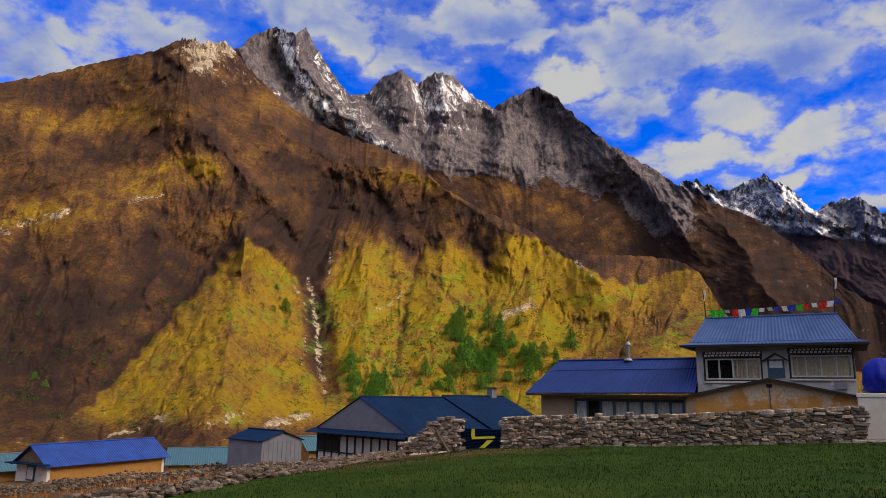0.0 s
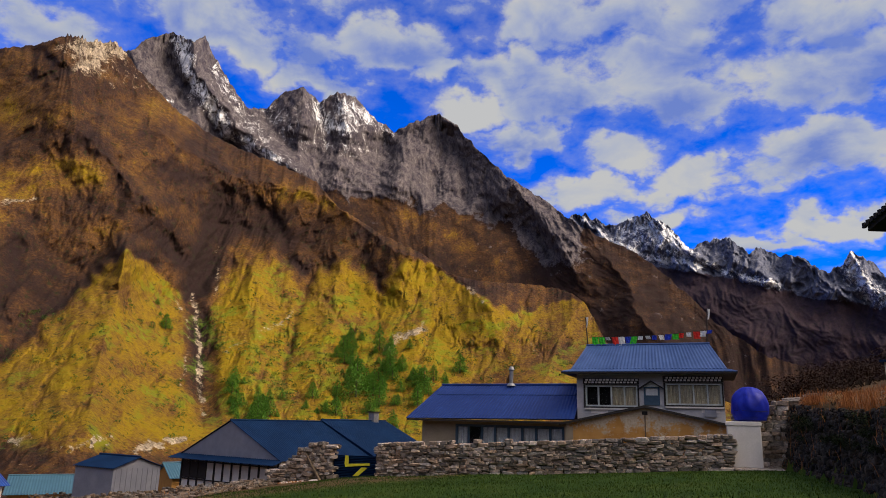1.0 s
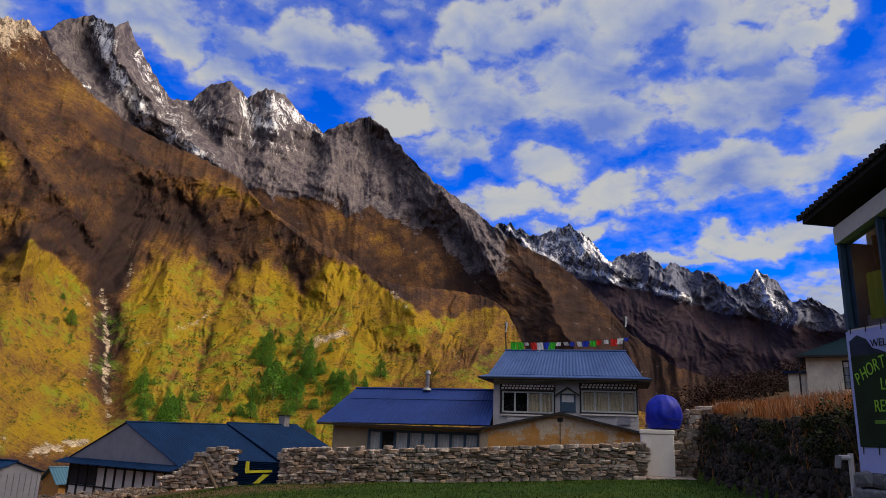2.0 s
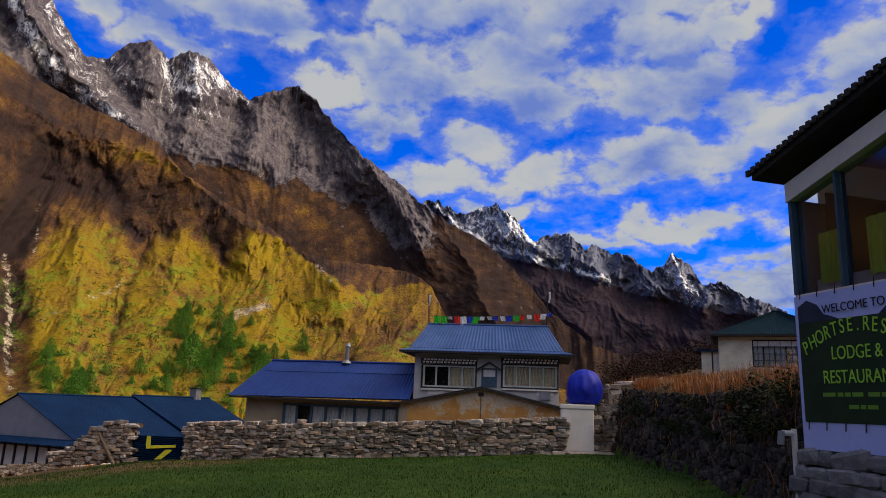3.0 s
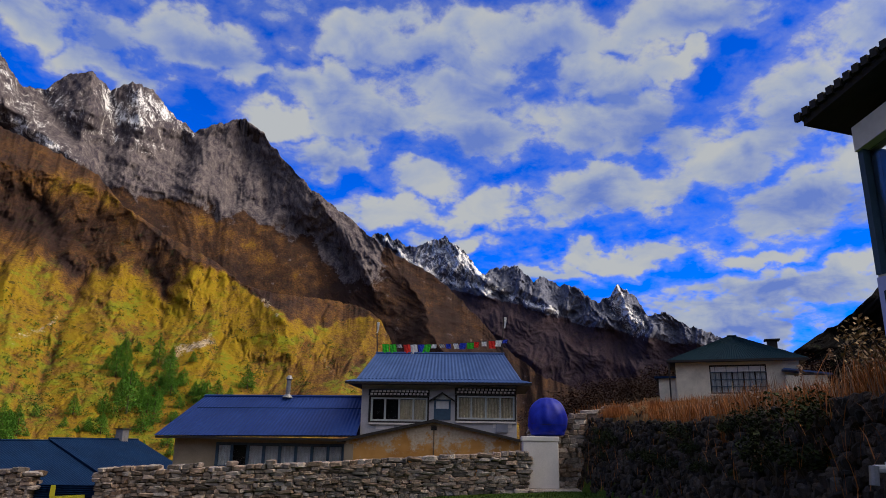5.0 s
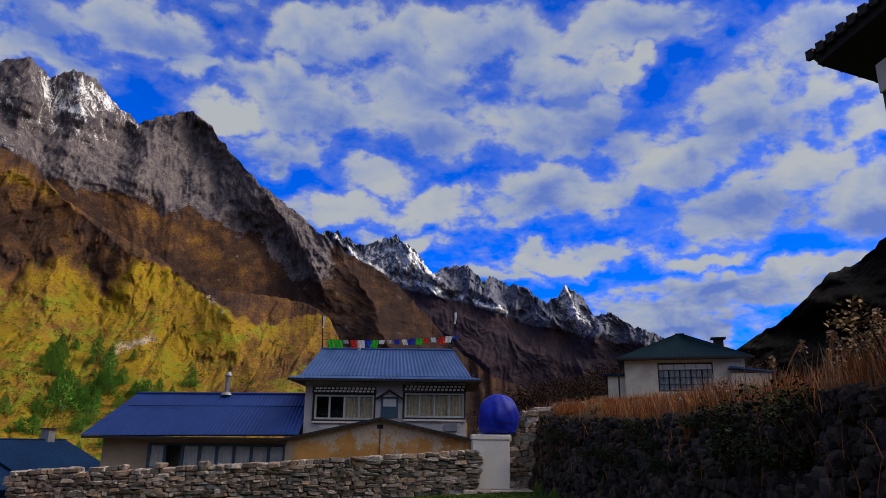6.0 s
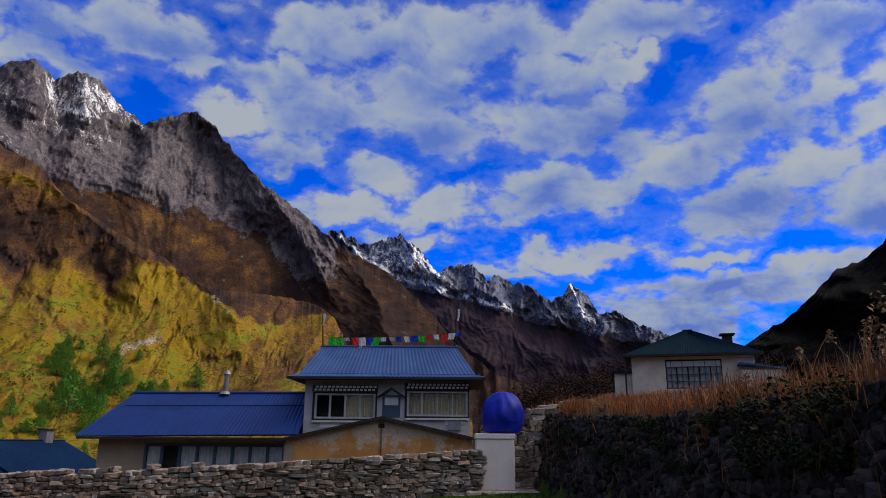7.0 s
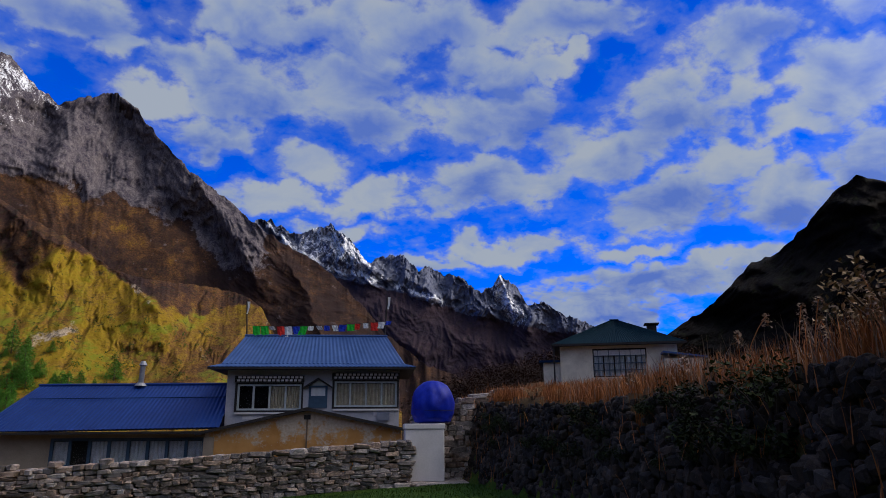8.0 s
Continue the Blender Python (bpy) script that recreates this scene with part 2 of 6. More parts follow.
def mountain_skin(name, stops, rock_lo, rock_hi, size, relief_depth=1.0):
    """Slope cover by the mesh's own masks: cover (a tone along the ramp), rock and snow."""
    m, kk, bs = material(name, 0.95)
    bs.inputs["Specular IOR Level"].default_value = 0.1
    att = [kk.attribute(a) for a in ("cover", "rock", "snow", "green")]
    co = kk.add("ShaderNodeTexCoord").outputs["Object"]
    n1, n2, n3 = kk.noise(co, 1 / size, 6, 0.6, 0.4), kk.noise(co, 6 / size, 5, 0.65), kk.noise(co, 30 / size, 6, 0.75)
    n = kk.math("ADD", kk.math("MULTIPLY", n1, 0.20), kk.math("ADD", kk.math("MULTIPLY", n2, 0.28), kk.math("MULTIPLY", n3, 0.52)))
    tone = kk.math("ADD", att[0], kk.math("MULTIPLY", kk.math("SUBTRACT", n, 0.5), 2.3), True)
    grass = kk.ramp(tone, stops)
    grass = kk.mix(kk.math("MULTIPLY", kk.math("MULTIPLY", att[3], 0.5), kk.step(n2, 0.45, 0.60)), grass, (0.075, 0.14, 0.010))
    # low dark shrubs and heather tufts
    tuft = kk.noise(co, 13 / size if size < 100 else 40 / size, 5, 0.7, 0.5)
    grass = kk.mix(kk.math("MULTIPLY", kk.step(tuft, 0.56, 0.64), 0.75), grass, (0.016, 0.020, 0.008))
    streak = kk.vec("MULTIPLY", co, (1.0, 1.0, 0.5))
    rn = kk.math("ADD", kk.math("MULTIPLY", kk.noise(streak, 7 / size, 9, 0.75, 0.8), 0.6), kk.math("MULTIPLY", kk.noise(co, 34 / size, 5, 0.75), 0.4))
    rock = kk.ramp(rn, [(0.43, rock_lo), (0.60, rock_hi)])
    rmask = kk.step(kk.math("ADD", att[1], kk.math("MULTIPLY", kk.math("SUBTRACT", kk.math("ADD", kk.math("MULTIPLY", n2, 0.6), kk.math("MULTIPLY", n3, 0.4)), 0.5), 2.2)), 0.40, 0.60)
    col = kk.mix(rmask, grass, rock)
    smask = kk.step(kk.math("ADD", att[2], kk.math("MULTIPLY", kk.math("SUBTRACT", rn, 0.5), 2.4)), 0.45, 0.65)
    col = kk.mix(kk.math("MULTIPLY", smask, 0.85), col, (0.66, 0.67, 0.72))
    kk.link(col, bs.inputs["Base Color"])
    bp = kk.add("ShaderNodeBump")
    bp.inputs["Strength"].default_value, bp.inputs["Distance"].default_value = 0.9, size / 30 * relief_depth
    kk.link(kk.math("ADD", kk.math("ADD", n2, kk.math("MULTIPLY", n3, 0.5)), kk.math("MULTIPLY", rn, 0.8)), bp.inputs["Height"])
    kk.link(bp.outputs[0], bs.inputs["Normal"])
    return m


# dark heath up to bright grass; the stops also carry cloud shade and sun
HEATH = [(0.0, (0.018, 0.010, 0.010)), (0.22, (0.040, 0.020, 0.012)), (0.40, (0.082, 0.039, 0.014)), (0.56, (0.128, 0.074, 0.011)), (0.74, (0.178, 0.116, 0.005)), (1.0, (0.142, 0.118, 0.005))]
# purple tint of the far lower slopes, haze included in the colour
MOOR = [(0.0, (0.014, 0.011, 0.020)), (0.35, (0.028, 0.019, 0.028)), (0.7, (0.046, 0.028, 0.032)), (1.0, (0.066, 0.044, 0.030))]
M_SLOPE = mountain_skin("autumn heath slope", HEATH, (0.06, 0.045, 0.036), (0.44, 0.36, 0.27), 60)
M_CRAG = mountain_skin("grey crag", HEATH, (0.026, 0.022, 0.034), (0.125, 0.108, 0.112), 170, 0.5)
# blue in the rock colours stands in for the haze of distance
M_RANGE = mountain_skin("snowy rock tinted for haze", MOOR, (0.040, 0.047, 0.084), (0.135, 0.142, 0.19), 320, 0.5)
# near-black stops: the hill's own shade is put into its colour
M_HILL = mountain_skin("shade-dark hill", [(0.0, (0.003, 0.003, 0.004)), (0.5, (0.007, 0.006, 0.006)), (1.0, (0.018, 0.011, 0.008))], (0.012, 0.012, 0.014), (0.04, 0.04, 0.042), 50)


def meadow():
    m, kk, bs = material("meadow ground", 0.95)
    bs.inputs["Specular IOR Level"].default_value = 0.1
    co = kk.add("ShaderNodeTexCoord").outputs["Object"]
    n = kk.math("ADD", kk.math("MULTIPLY", kk.noise(co, 0.35, 5, 0.6), 0.5), kk.math("MULTIPLY", kk.noise(co, 9, 5, 0.7), 0.5))
    grass = kk.ramp(n, [(0.32, (0.012, 0.032, 0.003)), (0.5, (0.027, 0.060, 0.005)), (0.68, (0.075, 0.088, 0.012))])
    heath = kk.ramp(n, [(0.32, (0.045, 0.028, 0.015)), (0.68, (0.16, 0.10, 0.045))])
    kk.link(kk.mix(kk.attribute("dry"), grass, heath), bs.inputs["Base Color"])
    bp = kk.add("ShaderNodeBump")
    bp.inputs["Distance"].default_value = 0.05
    kk.link(n, bp.inputs["Height"])
    kk.link(bp.outputs[0], bs.inputs["Normal"])
    return m


M_MEADOW = meadow()


# ---- building tools ----
VILLAGE = pose(0, 0, 0, 0, 0, -30.33)      # the houses' common grid: u along the fronts, v away


def link_mesh(name, bm, mat, parent=None, smooth=False):
    me = bpy.data.meshes.new(name)
    bm.normal_update()
    bm.to_mesh(me)
    bm.free()
    for mm in mat if isinstance(mat, (list, tuple)) else (mat,):
        me.materials.append(mm)
    if smooth:
        me.polygons.foreach_set("use_smooth", [True] * len(me.polygons))
    ob = new(name, me)
    if parent:
        ob.parent = parent
    return ob


def part(name, bm, mat, parent, label="", smooth=False):
    return tagged(link_mesh(name, bm, mat, parent, smooth), label)


def thing(name, m, label, category, group="", kind=""):
    ob = new(name)
    ob.empty_display_size = 0.2
    ob.matrix_basis = m
    return tagged(ob, label, category, group, kind)


def box(bm, x0, x1, y0, y1, z0, z1, bevel=0.0):
    vs = [bm.verts.new((x, y, z)) for z in (z0, z1) for y in (y0, y1) for x in (x0, x1)]
    fs = [bm.faces.new([vs[i] for i in f]) for f in ((0, 2, 3, 1), (4, 5, 7, 6), (0, 1, 5, 4), (2, 6, 7, 3), (0, 4, 6, 2), (1, 3, 7, 5))]
    if bevel:
        es = list({e for f in fs for e in f.edges})
        bmesh.ops.bevel(bm, geom=es, offset=bevel, segments=1, affect="EDGES")
    return bm


def boxed(*a, bevel=0.0):
    return box(bmesh.new(), *a, bevel=bevel)


def prism(bm, outline, y0, y1):
    """A flat outline in x and z, thick from y0 to y1."""
    a, b = ([bm.verts.new((x, y, z)) for x, z in outline] for y in (y0, y1))
    n = len(outline)
    bm.faces.new(a), bm.faces.new(b[::-1])
    for i in range(n):
        bm.faces.new((a[i], b[i], b[(i + 1) % n], a[(i + 1) % n]))
    bmesh.ops.recalc_face_normals(bm, faces=bm.faces)
    return bm


def rod(bm, a, b, r0, r1=None, sides=8):
    a, b = Vector(a), Vector(b)
    r1 = r0 if r1 is None else r1
    q = (b - a).to_track_quat("Z", "Y")
    rings = [[bm.verts.new(p + q @ Vector((math.cos(t) * r, math.sin(t) * r, 0))) for t in (2 * math.pi * i / sides for i in range(sides))] for p, r in ((a, r0), (b, r1))]
    for i in range(sides):
        j = (i + 1) % sides
        bm.faces.new((rings[0][i], rings[0][j], rings[1][j], rings[1][i]))
    bm.faces.new(rings[0][::-1]), bm.faces.new(rings[1])
    return bm


def tube(pts, r, sides=6, closed=False):
    """One bent round bar through all the points."""
    bm, rings = bmesh.new(), []
    for i, p in enumerate(pts):
        a = pts[i - 1] if i or closed else p
        b = pts[(i + 1) % len(pts)] if i + 1 < len(pts) or closed else p
        q = (b - a).to_track_quat("Z", "Y")
        rings.append([bm.verts.new(p + q @ Vector((math.cos(t) * r, math.sin(t) * r, 0))) for t in (2 * math.pi * j / sides for j in range(sides))])
    for i in range(len(rings) - (0 if closed else 1)):
        r0, r1 = rings[i], rings[(i + 1) % len(rings)]
        for j in range(sides):
            bm.faces.new((r0[j], r0[(j + 1) % sides], r1[(j + 1) % sides], r1[j]))
    return bm


def corrugated(a0, a1, b0, b1, pitch=0.2, depth=0.03, thick=0.03):
    """A corrugated roof sheet between its eave a0-a1 and its ridge b0-b1; the waves run up the slope."""
    bm = bmesh.new()
    a0, a1, b0, b1 = map(Vector, (a0, a1, b0, b1))
    n = max(2, int((a1 - a0).length / pitch * 4))
    up = (a1 - a0).cross(b0 - a0).normalized()
    if up.z < 0:
        up = -up
    top, low = [], []
    for i in range(n + 1):
        s = i / n
        lift = up * depth * 0.5 * math.sin(i * math.pi / 2)
        pa, pb = a0.lerp(a1, s), b0.lerp(b1, s)
        top.append((bm.verts.new(pa + lift), bm.verts.new(pb + lift)))
        low.append((bm.verts.new(pa + lift - up * thick), bm.verts.new(pb + lift - up * thick)))
    for i in range(n):
        for q in (top, low):
            try:
                bm.faces.new((q[i][0], q[i + 1][0], q[i + 1][1], q[i][1]))
            except ValueError:
                pass
        bm.faces.new((top[i][0], low[i][0], low[i + 1][0], top[i + 1][0]))
        bm.faces.new((top[i][1], top[i + 1][1], low[i + 1][1], low[i][1]))
    for i in (0, n):
        bm.faces.new((top[i][0], top[i][1], low[i][1], low[i][0]))
    bmesh.ops.recalc_face_normals(bm, faces=bm.faces)
    return bm


# ---- ground ----
def smooth(a, b, x):
    t = min(1.0, max(0.0, (x - a) / (b - a)))
    return t * t * (3 - 2 * t)


# foot of the terrace's retaining wall, from the sign building to the water tank
BANK_LINE = [(8.6, 5.0), (9.2, 10.4), (11.4, 13.2), (14.3, 18.2), (17.2, 24.6), (18.6, 27.6), (21.0, 32.0), (30.0, 47.0), (60.0, 95.0)]


def bank_side(x, y):
    """Signed distance from the bank line: positive on the terrace."""
    best, sign = 1e9, -1.0
    for (ax, ay), (bx, by) in zip(BANK_LINE, BANK_LINE[1:]):
        dx, dy = bx - ax, by - ay
        t = min(1.0, max(0.0, ((x - ax) * dx + (y - ay) * dy) / (dx * dx + dy * dy)))
        d = math.hypot(x - ax - t * dx, y - ay - t * dy)
        if d < best:
            best, sign = d, 1.0 if (x - ax) * dy - (y - ay) * dx > 0 else -1.0
    return best * sign


def ground_z(x, y):
    u, v = 0.863 * x - 0.505 * y, 0.505 * x + 0.863 * y
    z = 0.062 * max(u, -15.0)
    if u > 2:
        z = 0.124 - 0.02 * min(u - 2, 12)
    z -= 0.128 * max(0.0, -15.0 - u) - 0.06 * max(0.0, -40 - u)
    z -= 0.05 * max(0.0, min(v, 60) - 33) * smooth(-2, -30, u)
    d = bank_side(x, y)
    rise = smooth(0.25, 0.8, d) * smooth(3, 9, y)
    far = math.hypot(x - 12, y - 12)
    top = 2.25 + 0.5 * smooth(8, 18, far) + 0.066 * max(0.0, far - 12) * smooth(0, 12, d)
    z += rise * (top - z)
    z += 0.10 * noise.noise(Vector((x * 0.25, y * 0.25, 3.0))) * (1 + 2 * rise) + 0.03 * noise.noise(Vector((x * 1.3, y * 1.3, 7.0)))
    # beyond the village the ground falls into the gorge
    r = math.hypot(x, y)
    if r > 70:
        west = smooth(40, 25, math.degrees(math.atan2(x, y)))
        z -= (r - 70) * 0.16 * west * smooth(70, 110, r)
    return z


def build_ground():
    """One polar sheet round the start of the walk, fine near and coarse far."""
    na, nr = 300, 150
    verts, faces, dry = [], [], []
    radii = [0.6 * (i + 1) * (1 + 0.010 * i) for i in range(nr - 26)]
    while len(radii) < nr:
        radii.append(radii[-1] * 1.15)
    for r in radii:
        for i in range(na):
            a = 2 * math.pi * i / na
            x, y = 4 + r * math.sin(a), 8 + r * math.cos(a)
            verts.append((x, y, ground_z(x, y) if r < 240 else ground_z(4 + 240 * math.sin(a), 8 + 240 * math.cos(a)) - 0.02 * (r - 240)))
            u, v = 0.863 * x - 0.505 * y, 0.505 * x + 0.863 * y
            edge = -9.0 - 0.42 * (31 - v) if v < 31 else -18.5
            dry.append(max(smooth(0.2, 0.8, bank_side(x, y)), smooth(edge - 0.5, edge - 2.5, u), smooth(33.5, 35, v)))
    verts.append((4, 8, ground_z(4, 8)))
    dry.append(0.0)
    c = len(verts) - 1
    for i in range(na):
        j = (i + 1) % na
        faces.append((c, j, i))
        for k2 in range(len(radii) - 1):
            a, b = k2 * na, (k2 + 1) * na
            faces.append((a + i, a + j, b + j, b + i))
    me = bpy.data.meshes.new("ground")
    me.from_pydata(verts, [], faces)
    me.attributes.new("dry", "FLOAT", "POINT").data.foreach_set("value", dry)
    me.polygons.foreach_set("use_smooth", [True] * len(me.polygons))
    me.materials.append(M_MEADOW)
    me.update()
    if me.polygons[5].normal.z < 0:
        me.flip_normals()
    return tagged(new("ground", me), "short green grass and dry heath ground", "ground", kind="structure")


build_ground()


# ---- mountains ----
PERM = np.random.RandomState(7).permutation(256)
TURN = np.random.RandomState(8).uniform(0, 2 * math.pi, 256)


def waves(x, y, seed):
    """Gradient noise over the plane, about -1 to 1, on whole arrays."""
    x, y = np.broadcast_arrays(np.asarray(x, float), np.asarray(y, float))
    xi, yi = np.floor(x).astype(int), np.floor(y).astype(int)
    fx, fy = x - xi, y - yi

    def corner(i, j):
        a = TURN[PERM[(PERM[(xi + i + int(seed) * 37) & 255] + yi + j) & 255]]
        return np.cos(a) * (fx - i) + np.sin(a) * (fy - j)

    u, v = fx ** 3 * (fx * (fx * 6 - 15) + 10), fy ** 3 * (fy * (fy * 6 - 15) + 10)
    low = corner(0, 0) * (1 - u) + corner(1, 0) * u
    high = corner(0, 1) * (1 - u) + corner(1, 1) * u
    return 1.5 * (low * (1 - v) + high * v)


def relief(x, y, seed, octaves=5, gain=0.5, lac=2.1):
    """Ridged noise, 0 to about 1."""
    s, amp, tot = 0.0, 1.0, 0.0
    for _ in range(octaves):
        s = s + amp * (1 - np.abs(waves(x, y, seed)) * 1.6)
        tot += amp
        amp *= gain
        x, y, seed = x * lac + 17.3, y * lac + 5.1, seed + 1
    return s / tot


def ridges(az, el, f, seed, tilt=0.0):
    """Ridges that run down the fall line, bent and branching."""
    w = waves(az * f * 0.7, el * f * 0.6, seed + 3)
    return relief(az * f + tilt * el * f + 0.9 * w, el * f * 0.60 + 0.4 * w, seed) - 0.5


def ease(a, b, x):
    t = np.clip((x - a) / (b - a), 0.0, 1.0)
    return t * t * (3 - 2 * t)


def bump(x, c, w):
    return np.exp(-((x - c) / w) ** 2)


def away(az, el, line, w0, w1):
    """Distance from a bent line over its half width, which goes from w0 at its head to w1 at its foot."""
    best = np.full(np.broadcast(az, el).shape, 1e9)
    n = len(line) - 1
    for i, ((ax, ay), (bx, by)) in enumerate(zip(line, line[1:])):
        dx, dy = bx - ax, by - ay
        t = np.clip(((az - ax) * dx + (el - ay) * dy) / (dx * dx + dy * dy), 0, 1)
        d = np.hypot(az - ax - t * dx, el - ay - t * dy) / (w0 + (w1 - w0) * (i + t) / n)
        best = np.minimum(best, d)
    return best


def spines(az, el, lines):
    out = 0.0
    for line, w0, w1, h in lines:
        x = np.clip(1 - away(az, el, line, w0, w1), 0, 1)
        out = out + h * (0.75 * x + 0.25 * x * x)
    return out


def cuts(az, el, lines):
    return sum(h * np.exp(-away(az, el, line, w0, w1) ** 2) for line, w0, w1, h in lines)


def streaks(az, el, lines):
    return np.max([h * np.exp(-away(az, el, line, w, w) ** 2) for line, w, h in lines], axis=0)


def reach(top, foot_el):
    """Low stretches of a crest stand nearer, so that the sheet keeps its steepness."""
    return np.clip((top - foot_el) / 27.0, 0.3, 1.0)


def mountain(name, crest, foot_el, near, far, azimuths, rows, shape, mat, label):
    """A mountainside as a sheet: azimuth by height, from its foot at distance near to its crest at far.
    shape(az, el, s, top) gives metres towards the village, raggedness in degrees, and the cover masks."""
    az = azimuths[:, None]
    top = np.interp(az, [c[0] for c in crest], [c[1] for c in crest])
    s = np.linspace(0, 1, rows + 1)[None, :]
    el = foot_el + (top - foot_el) * s
    out, rag, *covers = shape(az, el, s, top)
    d = near + (far - near) * reach(top, foot_el) * s ** 0.9 - out
    e, a = np.radians(el + rag * s ** 9), np.radians(az)
    front = np.stack([d * np.sin(a), d * np.cos(a), 1.6 + d * np.tan(e)], axis=2)
    # the far side falls away behind the crest
    behind = front[:, -1:, :] * np.array([1.25, 1.25, 0.45])
    verts = np.concatenate([front, behind], axis=1)
    nc, nr = verts.shape[:2]
    i, j = np.meshgrid(np.arange(nc - 1), np.arange(nr - 1), indexing="ij")
    p = (i * nr + j).ravel()
    faces = np.stack([p, p + nr, p + nr + 1, p + 1], axis=1)
    me = bpy.data.meshes.new(name)
    me.from_pydata(verts.reshape(-1, 3).tolist(), [], faces.tolist())
    for key, val in zip(("cover", "rock", "snow", "green"), covers):
        val = np.broadcast_to(val, d.shape)
        val = np.concatenate([val, val[:, -1:]], axis=1)
        me.attributes.new(key, "FLOAT", "POINT").data.foreach_set("value", val.ravel().astype(np.float32))
    me.polygons.foreach_set("use_smooth", [True] * len(me.polygons))
    me.materials.append(mat)
    me.update()
    return tagged(new(name, me), label, "mountain", kind="structure")


# ridge lines of the near slope: (azimuth, elevation) from head to foot, half widths in degrees, metres of bulge
SLOPE_SPINES = [
    ([(-23.0, 25.6), (-21.7, 23.9), (-21.1, 21.7), (-20.5, 20.3), (-18.1, 18.4), (-16.0, 16.4), (-14.5, 15.5)], 7, 7, 95),
    ([(-15.8, 11.8), (-16.2, 7.5), (-16.7, 3.1), (-16.8, -1.2)], 1.5, 8, 60),
    ([(-14.5, 20.8), (-8.7, 18.4), (-4.3, 18.1), (-0.7, 17.5), (2.5, 15.0), (5.8, 13.4), (9.8, 11.7), (13.1, 9.4)], 3.5, 5, 60),
    ([(-24.7, 13.8), (-25.7, 9.0), (-26.8, 5.2)], 5, 5, 40),
    ([(-33.0, 17.3), (-31.3, 15.3), (-28.8, 13.2)], 5, 5, 34),
]
FOOT_SPINES = [
    ([(-6.5, 11.6), (-6.3, 7.9), (-5.7, 2.5)], 1.6, 3, 26),
    ([(0.6, 12.2), (0.2, 9.0), (-0.2, 3.5)], 1.6, 2.6, 26),
    ([(6.3, 13.4), (5.8, 10.4), (7.2, 6.3), (8.5, 2.6)], 2.0, 5, 34),
    ([(13.1, 9.4), (14.3, 6.2), (15.5, 2.7)], 2.5, 4, 30),
    ([(20.7, 9.7), (19.1, 7.0), (17.7, 3.5)], 2.5, 4, 50),
]
# gullies, likewise, with their depth
HIGH_CUTS = [
    ([(-16.0, 12.3), (-17.9, 10.1), (-19.2, 8.2), (-21.1, 5.5), (-23.0, 2.9), (-24.8, 0.3)], 0.35, 0.5, 16),
    ([(-28.5, 20.5), (-29.4, 19.3), (-30.3, 17.7)], 0.3, 0.3, 12),
    ([(-22.8, 11.2), (-22.9, 8.8), (-23.7, 6.2)], 0.5, 0.5, 13),
    ([(-20.3, 20.3), (-16.9, 16.8), (-14.4, 13.9), (-12.1, 12.2)], 1.0, 0.7, 18),
    ([(-13.4, 15.8), (-12.8, 13.1), (-11.8, 11.3)], 0.5, 0.6, 14),
    ([(-31.3, 11.2), (-31.6, 9.6), (-32.2, 7.2)], 0.5, 0.5, 14),
    ([(-23.5, 24.5), (-22.8, 24.0), (-21.7, 23.7), (-22.7, 25.2)], 0.3, 0.3, 12),
    ([(-6.7, 16.6), (-4.2, 14.4), (-3.7, 12.6)], 0.6, 0.5, 14),
]
LOW_CUTS = [
    ([(-9.1, 16.5), (-9.6, 13.5), (-10.2, 11.4), (-10.6, 8.7), (-9.8, 6.0), (-9.2, 3.3), (-8.7, 0.2)], 1.0, 0.8, 34),
    ([(-4.2, 12.6), (-2.0, 10.8), (-2.5, 8.0), (-2.9, 5.2), (-3.4, 2.5)], 0.45, 0.22, 15),
    ([(-0.1, 12.5), (-2.0, 10.8)], 0.3, 0.3, 10),
    ([(1.5, 12.2), (3.8, 11.0), (3.7, 8.1)], 0.45, 0.2, 13),
    ([(5.8, 12.9), (3.8, 11.0)], 0.3, 0.3, 9),
    ([(-0.8, 9.4), (0.7, 7.6), (1.8, 6.7)], 0.25, 0.2, 7),
    ([(2.5, 15.0), (2.5, 12.7), (3.0, 11.8)], 0.6, 0.5, 14),
    ([(12.5, 10.3), (10.9, 11.0), (10.4, 9.9)], 0.4, 0.3, 8),
]
# bare rock: line, half width, strength
OUTCROPS = [
    ([(4.8, 5.7), (6.0, 6.6), (7.6, 7.3)], 0.5, 1.0), ([(-5.6, 6.3), (-4.0, 6.9), (-2.8, 8.4)], 0.32, 0.8), ([(-31.3, 11.5), (-30.0, 12.1), (-28.9, 12.5)], 0.45, 1.0),
    ([(-24.7, 13.9), (-23.7, 14.3), (-22.4, 14.6)], 0.22, 0.9), ([(-32.8, 10.7), (-32.3, 10.9)], 0.35, 1.0), ([(-8.4, 4.6), (-6.3, 5.6)], 0.22, 0.7),
    ([(-21.7, 23.7), (-20.9, 24.5), (-19.8, 25.1)], 0.5, 0.6), ([(-22.5, 25.1), (-17.7, 26.6)], 0.7, 0.6), ([(21.1, 8.3), (21.2, 7.8)], 0.25, 0.9),
    ([(10.6, 11.0), (12.7, 9.6)], 0.3, 0.7), ([(11.7, 5.3), (13.0, 4.9)], 0.35, 0.5), ([(16.5, 6.2), (17.5, 4.4)], 0.3, 0.5),
]
